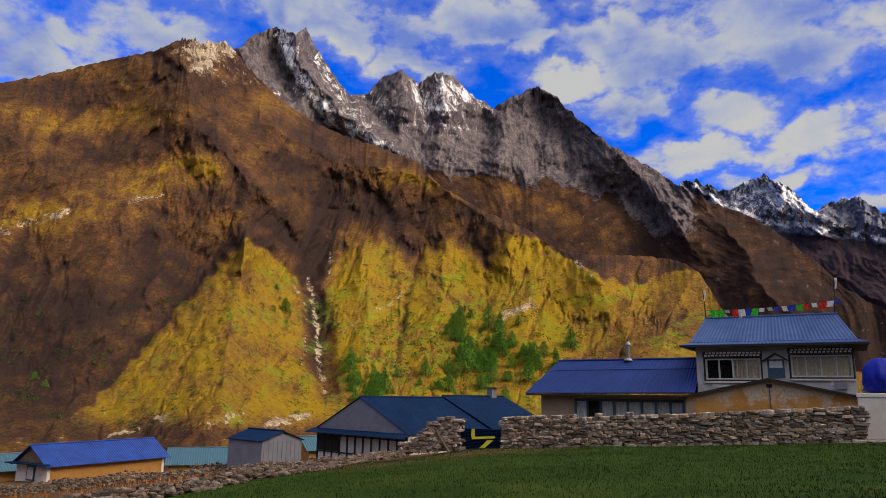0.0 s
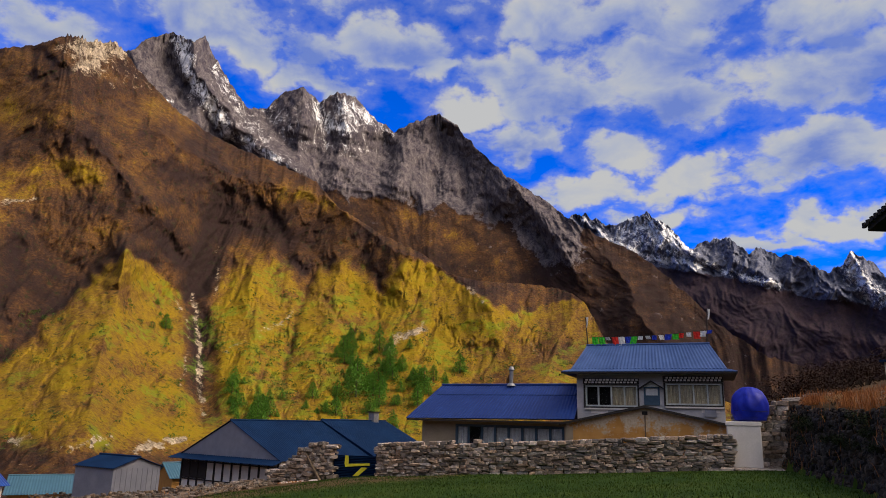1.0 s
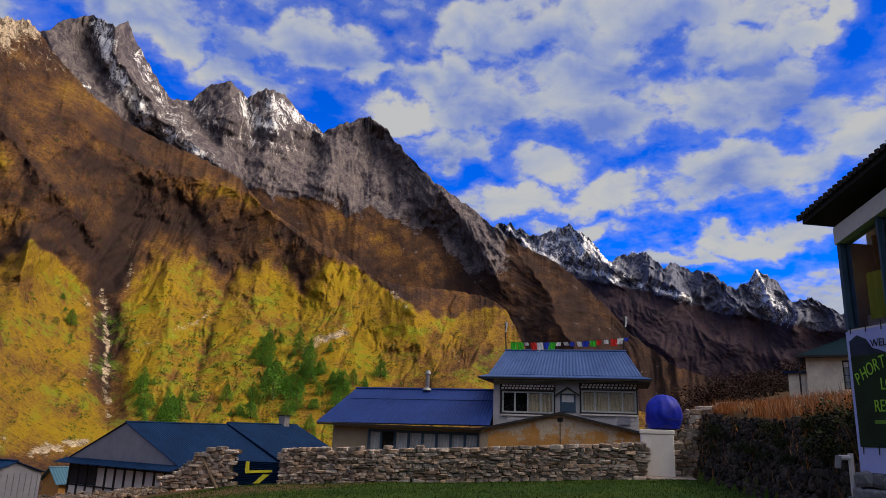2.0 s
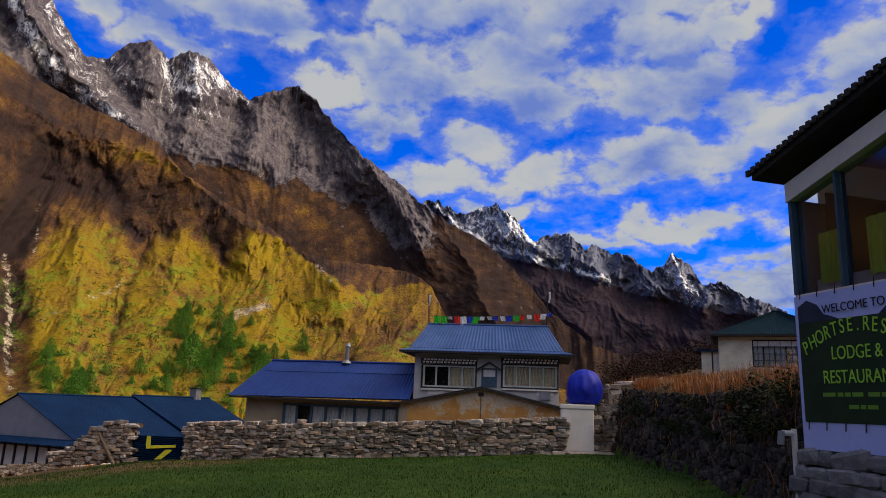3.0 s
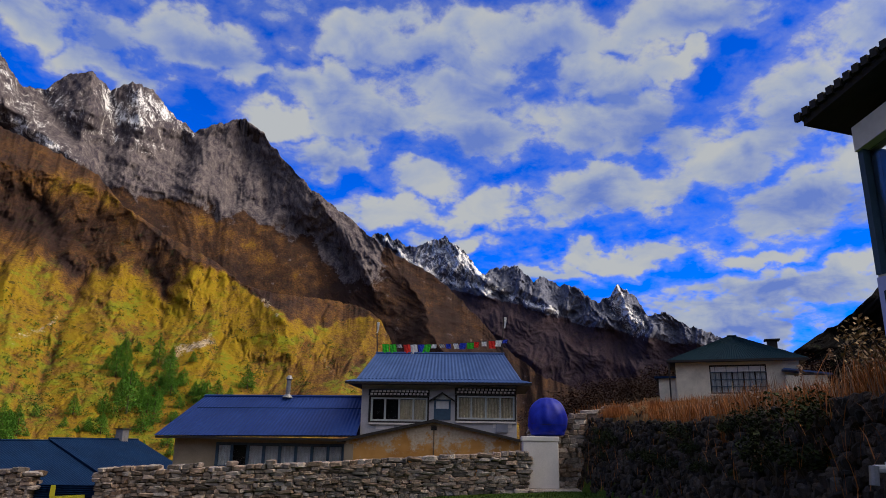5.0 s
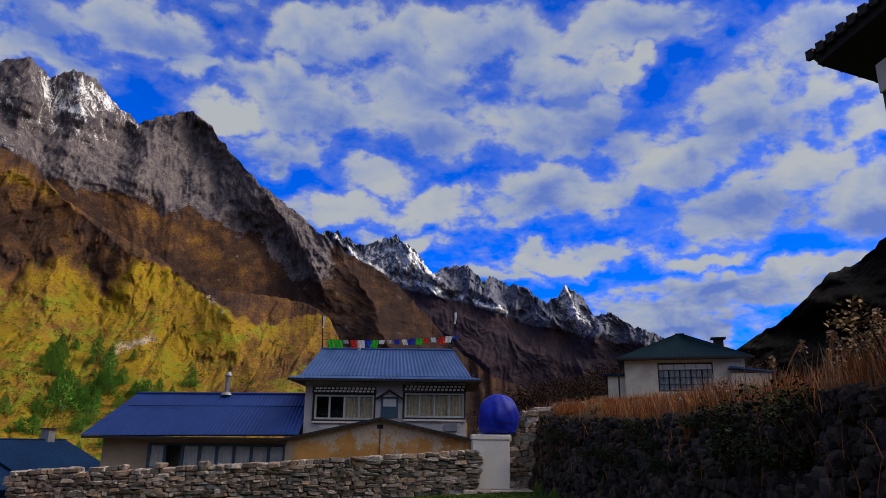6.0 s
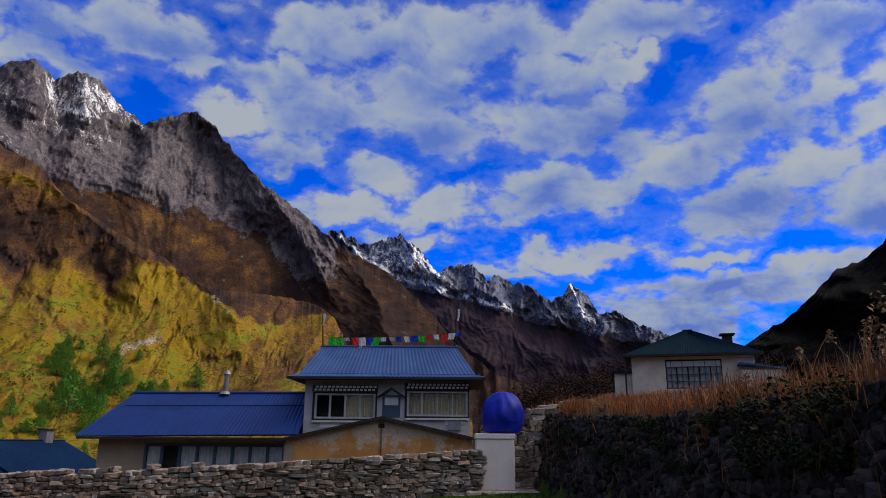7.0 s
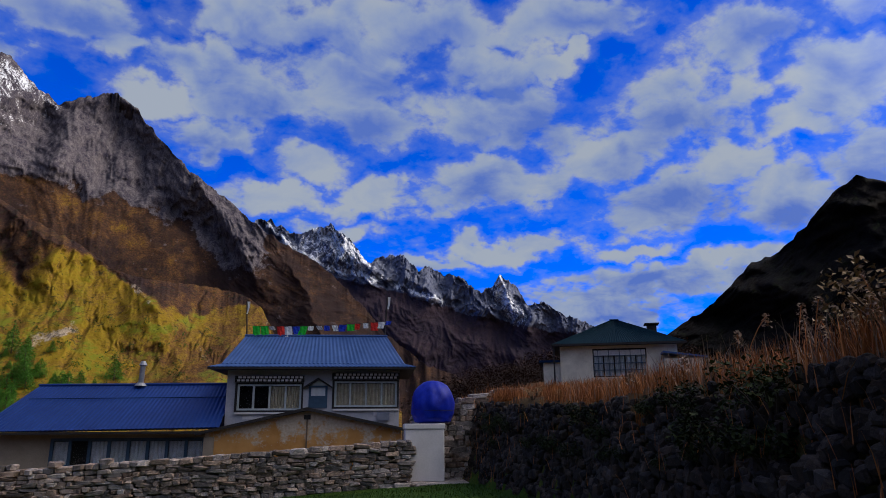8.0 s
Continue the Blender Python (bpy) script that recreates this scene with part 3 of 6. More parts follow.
GULLY_ROCKS = [
    ([(-22.5, -2.3), (-20.4, -1.9)], 0.28, 0.8), ([(-17.1, -2.4), (-15.3, -1.6)], 0.32, 0.8), ([(-13.2, -2.4), (-10.2, -1.8)], 0.32, 0.9), ([(-24.3, -3.3), (-22.6, -3.0)], 0.25, 0.8),
    ([(-10.6, 9.1), (-10.1, 6.0), (-9.4, 2.4), (-8.8, 0.2)], 0.36, 0.95), ([(-11.9, 8.6), (-10.8, 5.9), (-10.8, 2.3)], 0.25, 0.7), ([(-9.3, 11.0), (-9.1, 9.2)], 0.25, 0.8),
    ([(-9.0, 13.8), (-9.6, 11.0)], 0.5, 0.5),
]
# upper edge of the sunlit patch; sun on the olive grass is put into its tone
SUNLIT_OLIVE_TOP = [(-29.1, -2.8), (-26.1, -1.5), (-22.8, 2.8), (-19.9, 6.8), (-17.3, 10.1), (-15.8, 11.8), (-14.3, 11.2), (-12.4, 9.5), (-11.2, 8.4), (-10.1, 8.7), (-8.7, 11.0), (-6.5, 11.7), (-4.2, 12.2), (-2.6, 10.7), (-1.5, 11.5), (0.6, 12.2), (2.7, 12.2), (3.7, 11.0), (4.6, 12.0), (6.3, 13.4), (9.8, 11.7), (13.1, 9.4), (16.2, 8.6), (18.8, 9.7), (20.7, 9.7), (21.5, 8.5), (22.2, 6.7)]
# heath bands with cloud light and shade put into their tone: azimuth, elevation, half length, half width, lean in
# degrees, change of tone
HEATH_LIGHT_PATCHES = [
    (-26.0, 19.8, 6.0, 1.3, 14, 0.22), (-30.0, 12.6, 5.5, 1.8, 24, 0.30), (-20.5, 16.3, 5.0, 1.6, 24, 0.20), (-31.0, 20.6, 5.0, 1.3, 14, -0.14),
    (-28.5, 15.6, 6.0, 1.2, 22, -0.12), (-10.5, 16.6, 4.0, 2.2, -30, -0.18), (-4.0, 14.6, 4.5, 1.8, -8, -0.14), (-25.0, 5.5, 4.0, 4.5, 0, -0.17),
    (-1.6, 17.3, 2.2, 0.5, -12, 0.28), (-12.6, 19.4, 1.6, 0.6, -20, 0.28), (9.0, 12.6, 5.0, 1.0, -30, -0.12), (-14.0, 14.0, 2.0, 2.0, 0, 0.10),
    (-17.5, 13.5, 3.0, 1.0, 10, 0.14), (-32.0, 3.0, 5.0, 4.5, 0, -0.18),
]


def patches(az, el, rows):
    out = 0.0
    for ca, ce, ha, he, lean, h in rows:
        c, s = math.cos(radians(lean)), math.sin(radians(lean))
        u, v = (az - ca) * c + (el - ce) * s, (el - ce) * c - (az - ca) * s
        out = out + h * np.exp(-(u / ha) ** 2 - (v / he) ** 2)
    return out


def slope_shape(az, el, s, top):
    wob, wig = waves(az * 0.3, el * 0.3, 4), waves(az * 1.3, el * 1.1, 14)
    a2, e2 = az + 0.35 * wob + 0.18 * wig, el + 0.25 * wob + 0.18 * waves(az * 1.2, el * 1.2, 15)
    cut = cuts(a2, e2, HIGH_CUTS) + cuts(a2, e2, LOW_CUTS)
    low = reach(top, -6.0)
    out = low * (spines(a2, e2, SLOPE_SPINES) + 0.6 * spines(a2, e2, FOOT_SPINES)) - 0.45 * cut * low ** 0.5
    out = out + (13 * ridges(az, el, 0.22, 1, -0.5) + 5 * ridges(az, el, 0.8, 19, -0.6)) * (0.2 + 0.8 * s) * low ** 2 + 26 * low ** 2 * ridges(az, el, 0.07, 77, -0.35) * ease(3, 12, el)
    crag = 0.32 * ease(22.6, 24.6, el + wob) * ease(-24, -21, az + wob)
    out = out + 24 * crag * (relief(az * 0.9, el * 0.9, 23) - 0.5)
    # scrub gathers in slanting creases
    crease = ease(0.66, 0.9, relief((az - 0.3 * el + 0.6 * wob) * 0.34, el * 0.16, 55, 4))
    out = out - 4 * crease
    edge = np.interp(az + 0.15 * wig, [c[0] for c in SUNLIT_OLIVE_TOP], [c[1] for c in SUNLIT_OLIVE_TOP])
    soft = 0.25 + 0.9 * ease(-11, -8, az) * ease(8, 5, az)
    # sunlit patch painted as brighter olive cover, fading to the right
    olive = ease(-1, 1, (edge - el + 0.45 * wig + 0.4 * wob) / soft) * ease(-3.6, -1.6, el + 0.8 * wob) * ease(-28, -25, az)
    # heath tone, with bands of cloud light and shade painted in
    heath = 0.25 + 0.20 * waves(az * 0.15 - 0.04 * el, el * 0.33, 11) + 0.12 * waves(az * 0.5, el * 0.9, 12) + 1.05 * patches(az, el, HEATH_LIGHT_PATCHES) + 0.09 * wig
    grass = 0.70 + 0.16 * waves(az * 0.35, el * 0.45, 21) - 0.10 * bump(az, -17, 5) + 0.06 * wig - 0.22 * ease(8, 19, az) * ease(12, 4, el - 0.2 * (az - 12))
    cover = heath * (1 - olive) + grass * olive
    # tone also drops along the gullies and creases
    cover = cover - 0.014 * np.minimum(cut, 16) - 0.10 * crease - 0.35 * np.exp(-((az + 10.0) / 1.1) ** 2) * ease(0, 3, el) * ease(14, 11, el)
    bare = np.maximum(streaks(a2, e2, OUTCROPS), streaks(a2, e2, GULLY_ROCKS))
    r1 = relief(az * 0.8, el * 1.1, 31, 4)
    rock = 0.56 * bare + crag + 0.26 * ease(-1.0, -2.4, el) * ease(0.5, 0.75, r1) + 0.16 * ease(0.7, 0.85, r1) * olive
    green = olive * ease(0.0, 0.4, waves(az * 0.35, el * 0.6, 41) + 0.9 * bump(az, -1, 8) * bump(el, 4, 5) - 0.1)
    rag = 0.22 * (relief(az * 1.1, 3.0, 2, 4) - 0.6) + 0.9 * ease(-24, -22, az) * ease(-16, -19, az) * (relief(az * 0.9, 8.0, 2, 5, 0.6) - 0.6)
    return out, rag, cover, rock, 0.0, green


def slope_point(az, el):
    """A place on the near mountain by azimuth and elevation."""
    top = np.interp(az, [c[0] for c in SLOPE_CREST], [c[1] for c in SLOPE_CREST])
    s = (el + 6.0) / (top + 6.0)
    d = float(320 + 540 * reach(top, -6.0) * s ** 0.9 - slope_shape(np.array([az]), np.array([el]), s, top)[0][0])
    return Vector((d * math.sin(radians(az)), d * math.cos(radians(az)), 1.6 + d * math.tan(radians(el))))


SLOPE_CREST = [(-80, 24), (-60, 20), (-45, 17), (-34.1, 20.7), (-31, 22.1), (-28.3, 23.4), (-23.4, 25.5), (-22.2, 26.2), (-18.6, 26.7), (-17.1, 25.4), (-13.7, 22.9), (-10.7, 21.4), (-8.3, 20.6), (-4.9, 19.8), (-1.9, 18.7), (0.0, 16.9), (3.4, 15.0), (7.2, 13.4), (9.8, 11.7), (12.0, 11.2), (13.6, 11.1), (15.4, 11.0), (17.6, 10.8), (19.4, 10.4), (20.7, 9.6), (21.5, 8.2), (22.2, 6.7), (23.1, 5.4), (26, 3.5), (32, 1.5)]
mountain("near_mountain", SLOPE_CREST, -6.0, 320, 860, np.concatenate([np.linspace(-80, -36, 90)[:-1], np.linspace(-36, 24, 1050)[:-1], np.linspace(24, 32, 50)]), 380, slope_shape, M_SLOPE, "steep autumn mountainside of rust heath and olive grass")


CRAG_SPINES = [
    ([(-17.5, 26.5), (-16.1, 23.9), (-13.6, 22.0)], 2.6, 3, 150), ([(-13.1, 28.3), (-12.2, 26.0), (-10.9, 24.0), (-6.9, 21.4), (-3.7, 19.5)], 2.6, 2, 190),
    ([(-4.0, 25.8), (-3.3, 24.0), (-3.0, 22.3)], 2.2, 2, 110), ([(-0.6, 25.9), (0.4, 24.1), (0.9, 22.6)], 2.4, 2, 110),
    ([(-6.5, 22.5), (-4.0, 23.1), (0.4, 23.0), (4.4, 23.2)], 1.1, 1.1, 60), ([(5.9, 23.6), (5.4, 21.4), (4.9, 18.9)], 2.2, 2.2, 100),
    ([(8.3, 24.8), (11.2, 23.0), (13.0, 21.1), (15.1, 19.0)], 2.6, 2.6, 150),
]
CRAG_BUTTRESSES = [
    ([(0.0, 21.0), (-0.2, 18.7)], 1.5, 1.5, 45), ([(2.4, 21.2), (2.7, 18.7)], 1.5, 1.5, 45), ([(15.5, 18.7), (17.4, 16.4), (19.1, 14.1), (20.0, 11.8)], 3.0, 3.0, 170),
    ([(20.0, 16.4), (22.0, 14.3), (24.2, 10.7), (25.9, 7.2)], 3.5, 4, 200), ([(7.3, 18.2), (10.6, 15.8), (13.3, 13.5)], 3, 4, 60), ([(2.9, 18.3), (5.8, 15.5), (8.6, 13.1)], 3, 3, 50),
]
CRAG_CUTS = [
    ([(-15.0, 27.3), (-13.5, 24.2), (-10.8, 22.0), (-8.8, 20.8)], 0.9, 0.9, 90), ([(-2.2, 24.9), (-1.7, 23.1)], 0.7, 0.7, 60), ([(4.4, 23.4), (3.4, 21.4), (3.2, 19.6)], 0.9, 0.8, 60),
    ([(8.6, 23.9), (8.9, 21.8), (8.2, 18.6)], 0.7, 0.8, 55), ([(10.7, 20.8), (11.1, 18.1)], 0.6, 0.6, 40), ([(-7.7, 24.0), (-6.0, 22.6), (-4.4, 21.1)], 0.7, 0.8, 70),
    ([(13.4, 16.6), (16.0, 15.6), (18.0, 13.9)], 1.0, 1.0, 60),
]
CRAG_SNOW = [
    ([(-14.1, 28.0), (-13.0, 26.4), (-12.1, 24.3), (-9.3, 21.7), (-6.4, 20.5), (-3.2, 19.1)], 0.8, 0.55), ([(-2.3, 24.6), (-1.6, 23.3), (0.9, 23.2)], 0.9, 0.38),
    ([(-0.1, 25.0), (2.4, 24.1), (4.5, 23.4)], 1.0, 0.34), ([(-11.0, 26.4), (-9.0, 23.9), (-6.4, 21.4)], 0.8, 0.36), ([(-7.0, 24.3), (-3.0, 21.4), (3.9, 21.7)], 1.3, 0.24),
    ([(-0.5, 18.8), (2.4, 18.7)], 0.4, 0.2), ([(-14.7, 23.4), (-13.9, 23.4)], 0.25, 0.5),
]
ROCK_FOOT = [(-17.3, 22.0), (-13.6, 21.8), (-9.3, 20.8), (-2.9, 18.9), (-0.5, 18.2), (2.9, 18.0), (7.3, 17.6), (12.4, 16.5), (15.2, 15.5), (17.7, 13.3), (19.8, 13.0), (21.2, 16.0), (23, 20), (40, 22)]


def crag_shape(az, el, s, top):
    wob, wig = waves(az * 0.4, el * 0.4, 61), waves(az * 1.5, el * 1.5, 62)
    a2, e2 = az + 0.35 * wob + 0.2 * wig, el + 0.3 * wob + 0.2 * waves(az * 1.4, el * 1.4, 63)
    foot = np.interp(az, [c[0] for c in ROCK_FOOT], [c[1] for c in ROCK_FOOT]) + 0.9 * waves(az * 0.6, el * 0.4, 65) + 0.4 * wig
    cliff = ease(-1.0, 0.9, el - foot)
    out = 0.55 * (spines(a2, e2, CRAG_SPINES) + 0.75 * spines(a2, e2, CRAG_BUTTRESSES)) - 0.7 * cuts(a2, e2, CRAG_CUTS)
    out = out + 90 * (0.4 + 0.6 * cliff) * ridges(az, el, 0.12, 51, 0.3) + (0.10 + 0.90 * cliff) * (20 * ridges(az, el, 0.42, 53, 0.1) + 16 * (relief(az * 0.7, el * 0.8, 59, 6) - 0.5))
    # fluted lower cliffs
    out = out + 9 * ridges(az, el * 0.4, 1.5, 57) * cliff * ease(5.0, 3.0, el - foot) * ease(-3, 0, az)
    rag = 0.42 * (relief(az * 0.8, 13.0, 2, 6, 0.62) - 0.62)
    rock = 0.12 + 0.85 * cliff + 0.45 * bump(az, 19.5, 2.0) * bump(el, 13.2, 1.2) + 0.22 * ease(0.7, 0.85, relief(az * 0.5, el * 0.7, 64, 4))
    snow = 0.10 * ease(20, 24, el) * ease(6.5, 4.5, az) + 0.03 * ease(17, 21, el) + 0.88 * streaks(a2, e2, CRAG_SNOW) + 0.10 * ease(-9, -4, az) * ease(5, 1, az) * ease(19, 22, el)
    cover = 0.12 + 0.14 * waves(az * 0.3, el * 0.4, 71) + 0.12 * waves(az * 0.7, el * 1.1, 72) + 0.30 * bump(el - 15.2, -0.40 * (az - 8.5), 0.9) * bump(az, 8.5, 4.5) + 0.10 * wig - 0.10 * ease(14, 20, az)
    return out, rag, cover, rock, snow * cliff, 0.0


CRAG_CREST = [(-26, 17), (-21, 24), (-19.4, 25.7), (-17.5, 26.5), (-16.8, 27.4), (-14.6, 28.4), (-12.9, 28.1), (-12.1, 28.6), (-11.1, 27.2), (-9.5, 25.4), (-8.0, 23.8), (-6.5, 24.1), (-5.1, 25.5), (-3.6, 26.0), (-2.1, 25.0), (-0.6, 26.0), (0.9, 25.7), (2.4, 24.4), (4.6, 23.2), (5.9, 23.9), (8.3, 24.8), (10.0, 23.9), (12.1, 21.8), (14.4, 19.9), (15.3, 19.3), (17.4, 18.0), (19.5, 16.4), (22.2, 14.8), (24.9, 13.4), (26.8, 11.9), (28.7, 10.0), (30.6, 7.8), (34, 5.2), (40, 3.0)]
mountain("rocky_peaks", CRAG_CREST, -3.0, 1700, 2500, np.linspace(-26, 40, 1000), 300, crag_shape, M_CRAG, "jagged grey rock peaks streaked with fresh snow")


RANGE_SPINES = [
    ([(26.0, 16.6), (27.5, 14.5), (29.5, 12.7)], 2.6, 2, 260), ([(31.5, 14.2), (32.8, 12.2), (34.7, 10.8)], 1.8, 2, 220), ([(34.0, 13.2), (34.2, 11.7)], 1, 1, 120), ([(36.8, 12.4), (39.0, 9.8)], 2, 2, 240),
    ([(40.2, 12.4), (41.1, 9.8), (42.4, 8.4)], 1.6, 2, 240), ([(22.9, 11.6), (28.6, 9.9), (33.2, 6.3)], 4, 4, 200), ([(31.8, 9.9), (37.8, 7.1), (41.3, 5.8)], 4, 4, 180), ([(43.3, 9.7), (46.3, 8.3)], 2, 2, 160),
]
RANGE_SNOW = [
    ([(20.8, 16.4), (22.8, 14.7), (26.6, 12.7), (30.4, 12.0), (35.4, 10.3)], 0.40, 0.55), ([(25.1, 16.1), (26.1, 15.4), (28.5, 13.8)], 1.7, 0.56), ([(23.7, 14.9), (26.6, 14.2)], 1.2, 0.46),
    ([(40.0, 12.1), (40.4, 10.5), (41.7, 8.9)], 1.1, 0.52), ([(31.1, 13.6), (32.8, 12.0)], 0.9, 0.26), ([(37.0, 11.9), (39.0, 9.8)], 0.8, 0.20), ([(43.8, 9.5), (46.7, 7.8)], 0.7, 0.18),
]
RANGE_FOOT = [(16, 15.5), (20.8, 15.2), (22.8, 13.9), (26.6, 12.1), (30.4, 11.4), (35.4, 9.9), (39.2, 8.9), (43.2, 7.9), (47.1, 7.3)]


def range_shape(az, el, s, top):
    wob, wig = waves(az * 0.6, el * 0.6, 84), waves(az * 2.0, el * 2.0, 85)
    a2, e2 = az + 0.25 * wob + 0.12 * wig, el + 0.2 * wob + 0.12 * waves(az * 1.9, el * 1.9, 86)
    foot = np.interp(az, [c[0] for c in RANGE_FOOT], [c[1] for c in RANGE_FOOT]) + 0.25 * wob
    high = ease(-0.4, 0.5, el - foot)
    out = 0.55 * spines(a2, e2, RANGE_SPINES) + (0.2 + 0.8 * high) * (110 * ridges(az, el, 0.5, 81, 0.3) + 45 * ridges(az, el, 1.4, 83, 0.3)) + 70 * ridges(az, el, 0.14, 87, 0.4)
    rag = 0.55 * (relief(az * 1.0, 23.0, 2, 6, 0.62) - 0.62)
    rock = 0.05 + 0.95 * high
    snow = streaks(a2, e2, RANGE_SNOW) + 0.05 * high
    return out, rag, 0.30 + 0.25 * waves(az * 0.3, el * 0.4, 91) + 0.1 * wob, rock, snow, 0.0


RANGE_CREST = [(16, 12), (19.9, 16.5), (21.1, 16.6), (23, 15.6), (24.1, 15.8), (25.9, 16.6), (27.6, 15.3), (29.1, 13.5), (30.5, 14.0), (31.9, 14.2), (33.4, 12.9), (34.3, 13.3), (35.5, 12.5), (36.7, 12.4), (38.6, 11.0), (39.5, 11.6), (40.2, 12.4), (41.6, 11.4), (42.3, 10.0), (43.7, 10.1), (45.5, 9.0), (47.7, 8.1), (50, 6.5), (56, 5), (64, 4)]
mountain("snow_range", RANGE_CREST, -2.0, 3300, 4300, np.linspace(16, 64, 760), 220, range_shape, M_RANGE, "distant mountain range with snowy summits, tinted blue for haze")


def hill_shape(az, el, s, top):
    out = 22 * (relief(az * 0.12, el * 0.2, 101, 6, 0.55) - 0.5)
    rag = 0.5 * (relief(az * 0.9, 33.0, 2, 6, 0.6) - 0.6)
    return out, rag, 0.4 + 0.3 * waves(az * 0.5, el * 0.5, 111), 0.03, 0.0, 0.0


# past azimuth 70 unseen; raised round 128 to keep the sun off the village
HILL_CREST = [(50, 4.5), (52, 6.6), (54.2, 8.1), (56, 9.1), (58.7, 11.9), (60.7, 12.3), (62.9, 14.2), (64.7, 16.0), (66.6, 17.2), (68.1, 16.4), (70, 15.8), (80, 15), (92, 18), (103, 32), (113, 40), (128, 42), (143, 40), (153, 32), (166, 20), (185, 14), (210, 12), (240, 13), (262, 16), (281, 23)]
mountain("dark_hill", HILL_CREST, -2.0, 245, 330, np.linspace(50, 281, 700), 110, hill_shape, M_HILL, "dark hillside, carried on out of view to shade the village")


# ---- houses ----
def wall_with_holes(u0, u1, z0, z1, y0, y1, holes):
    """A wall slab in x and z with openings (x0, x1, z0, z1) right through it."""
    bm = bmesh.new()
    xs = sorted({u0, u1, *(h[0] for h in holes), *(h[1] for h in holes)})
    for a, b in zip(xs, xs[1:]):
        gaps = sorted((h[2], h[3]) for h in holes if h[0] <= a + 1e-6 and h[1] >= b - 1e-6)
        z = z0
        for lo, hi in gaps + [(z1, z1)]:
            if lo - z > 1e-4:
                box(bm, a, b, y0, y1, z, lo)
            z = hi
    bmesh.ops.remove_doubles(bm, verts=bm.verts, dist=1e-5)
    return bm


def folds(x0, x1, z0, z1, y, waves=5, depth=0.03):
    """A hanging curtain with folds."""
    bm = bmesh.new()
    n = waves * 6
    rows = [[bm.verts.new((x0 + (x1 - x0) * i / n, y + depth * math.sin(i * 2 * math.pi / 6 + 0.4 * math.sin(i)) , z)) for i in range(n + 1)] for z in (z0, z1)]
    for i in range(n):
        bm.faces.new((rows[0][i], rows[0][i + 1], rows[1][i + 1], rows[1][i]))
    return bm


def window_row(house, x0, x1, z0, z1, y, panes, mats, fills, frame_mat, sash=0.07, label=""):
    """A row of lights in one opening; fills: what hangs behind each."""
    w = new("window")
    w.parent = house
    if label:
        tagged(w, label)
    bm = bmesh.new()
    for a, b, c, d in ((x0, x1, z0, z0 + sash), (x0, x1, z1 - sash, z1), (x0, x0 + sash, z0 + sash, z1 - sash), (x1 - sash, x1, z0 + sash, z1 - sash)):
        box(bm, a, b, y - 0.03, y + 0.08, c, d)
    part("frame", bm, frame_mat, w)
    step = (x1 - x0) / panes
    for i in range(panes):
        a, b = x0 + i * step, x0 + (i + 1) * step
        if i:
            part("mullion", boxed(a - sash / 2, a + sash / 2, y - 0.02, y + 0.08, z0 + sash, z1 - sash), frame_mat, w)
        g = part("pane", boxed(a + sash / 2, b - sash / 2, y + 0.03, y + 0.038, z0 + sash, z1 - sash), M_GLASS, w)
        g.visible_shadow = False
        if fills[i % len(fills)]:
            part("curtain", folds(a + sash / 2 + 0.01, b - sash / 2 - 0.01, z0 + sash, z1 - sash - 0.02, y + 0.085, 4), fills[i % len(fills)], w)
    # dark board behind the lights in place of an unlit room
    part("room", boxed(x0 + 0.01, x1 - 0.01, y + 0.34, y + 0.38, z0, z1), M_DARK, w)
    return w


def roof_slope(name, parent, mat, a0, a1, b0, b1, label=""):
    return part(name, corrugated(a0, a1, b0, b1), mat, parent, label)


def hip_roof(parent, mat, x0, x1, y0, y1, ze, rx0, rx1, ry, zr, names=("roof_slope",)):
    roof_slope("roof_slope", parent, mat, (x0, y0, ze), (x1, y0, ze), (rx0, ry, zr), (rx1, ry, zr))
    roof_slope("roof_slope", parent, mat, (x0, y1, ze), (x1, y1, ze), (rx0, ry, zr), (rx1, ry, zr))
    roof_slope("hip", parent, mat, (x0, y0, ze), (x0, y1, ze), (rx0, ry - 0.02, zr), (rx0, ry + 0.02, zr))
    roof_slope("hip", parent, mat, (x1, y0, ze), (x1, y1, ze), (rx1, ry - 0.02, zr), (rx1, ry + 0.02, zr))
    part("ridge_cap", rod(bmesh.new(), (rx0 - 0.05, ry, zr + 0.02), (rx1 + 0.05, ry, zr + 0.02), 0.07), mat, parent)


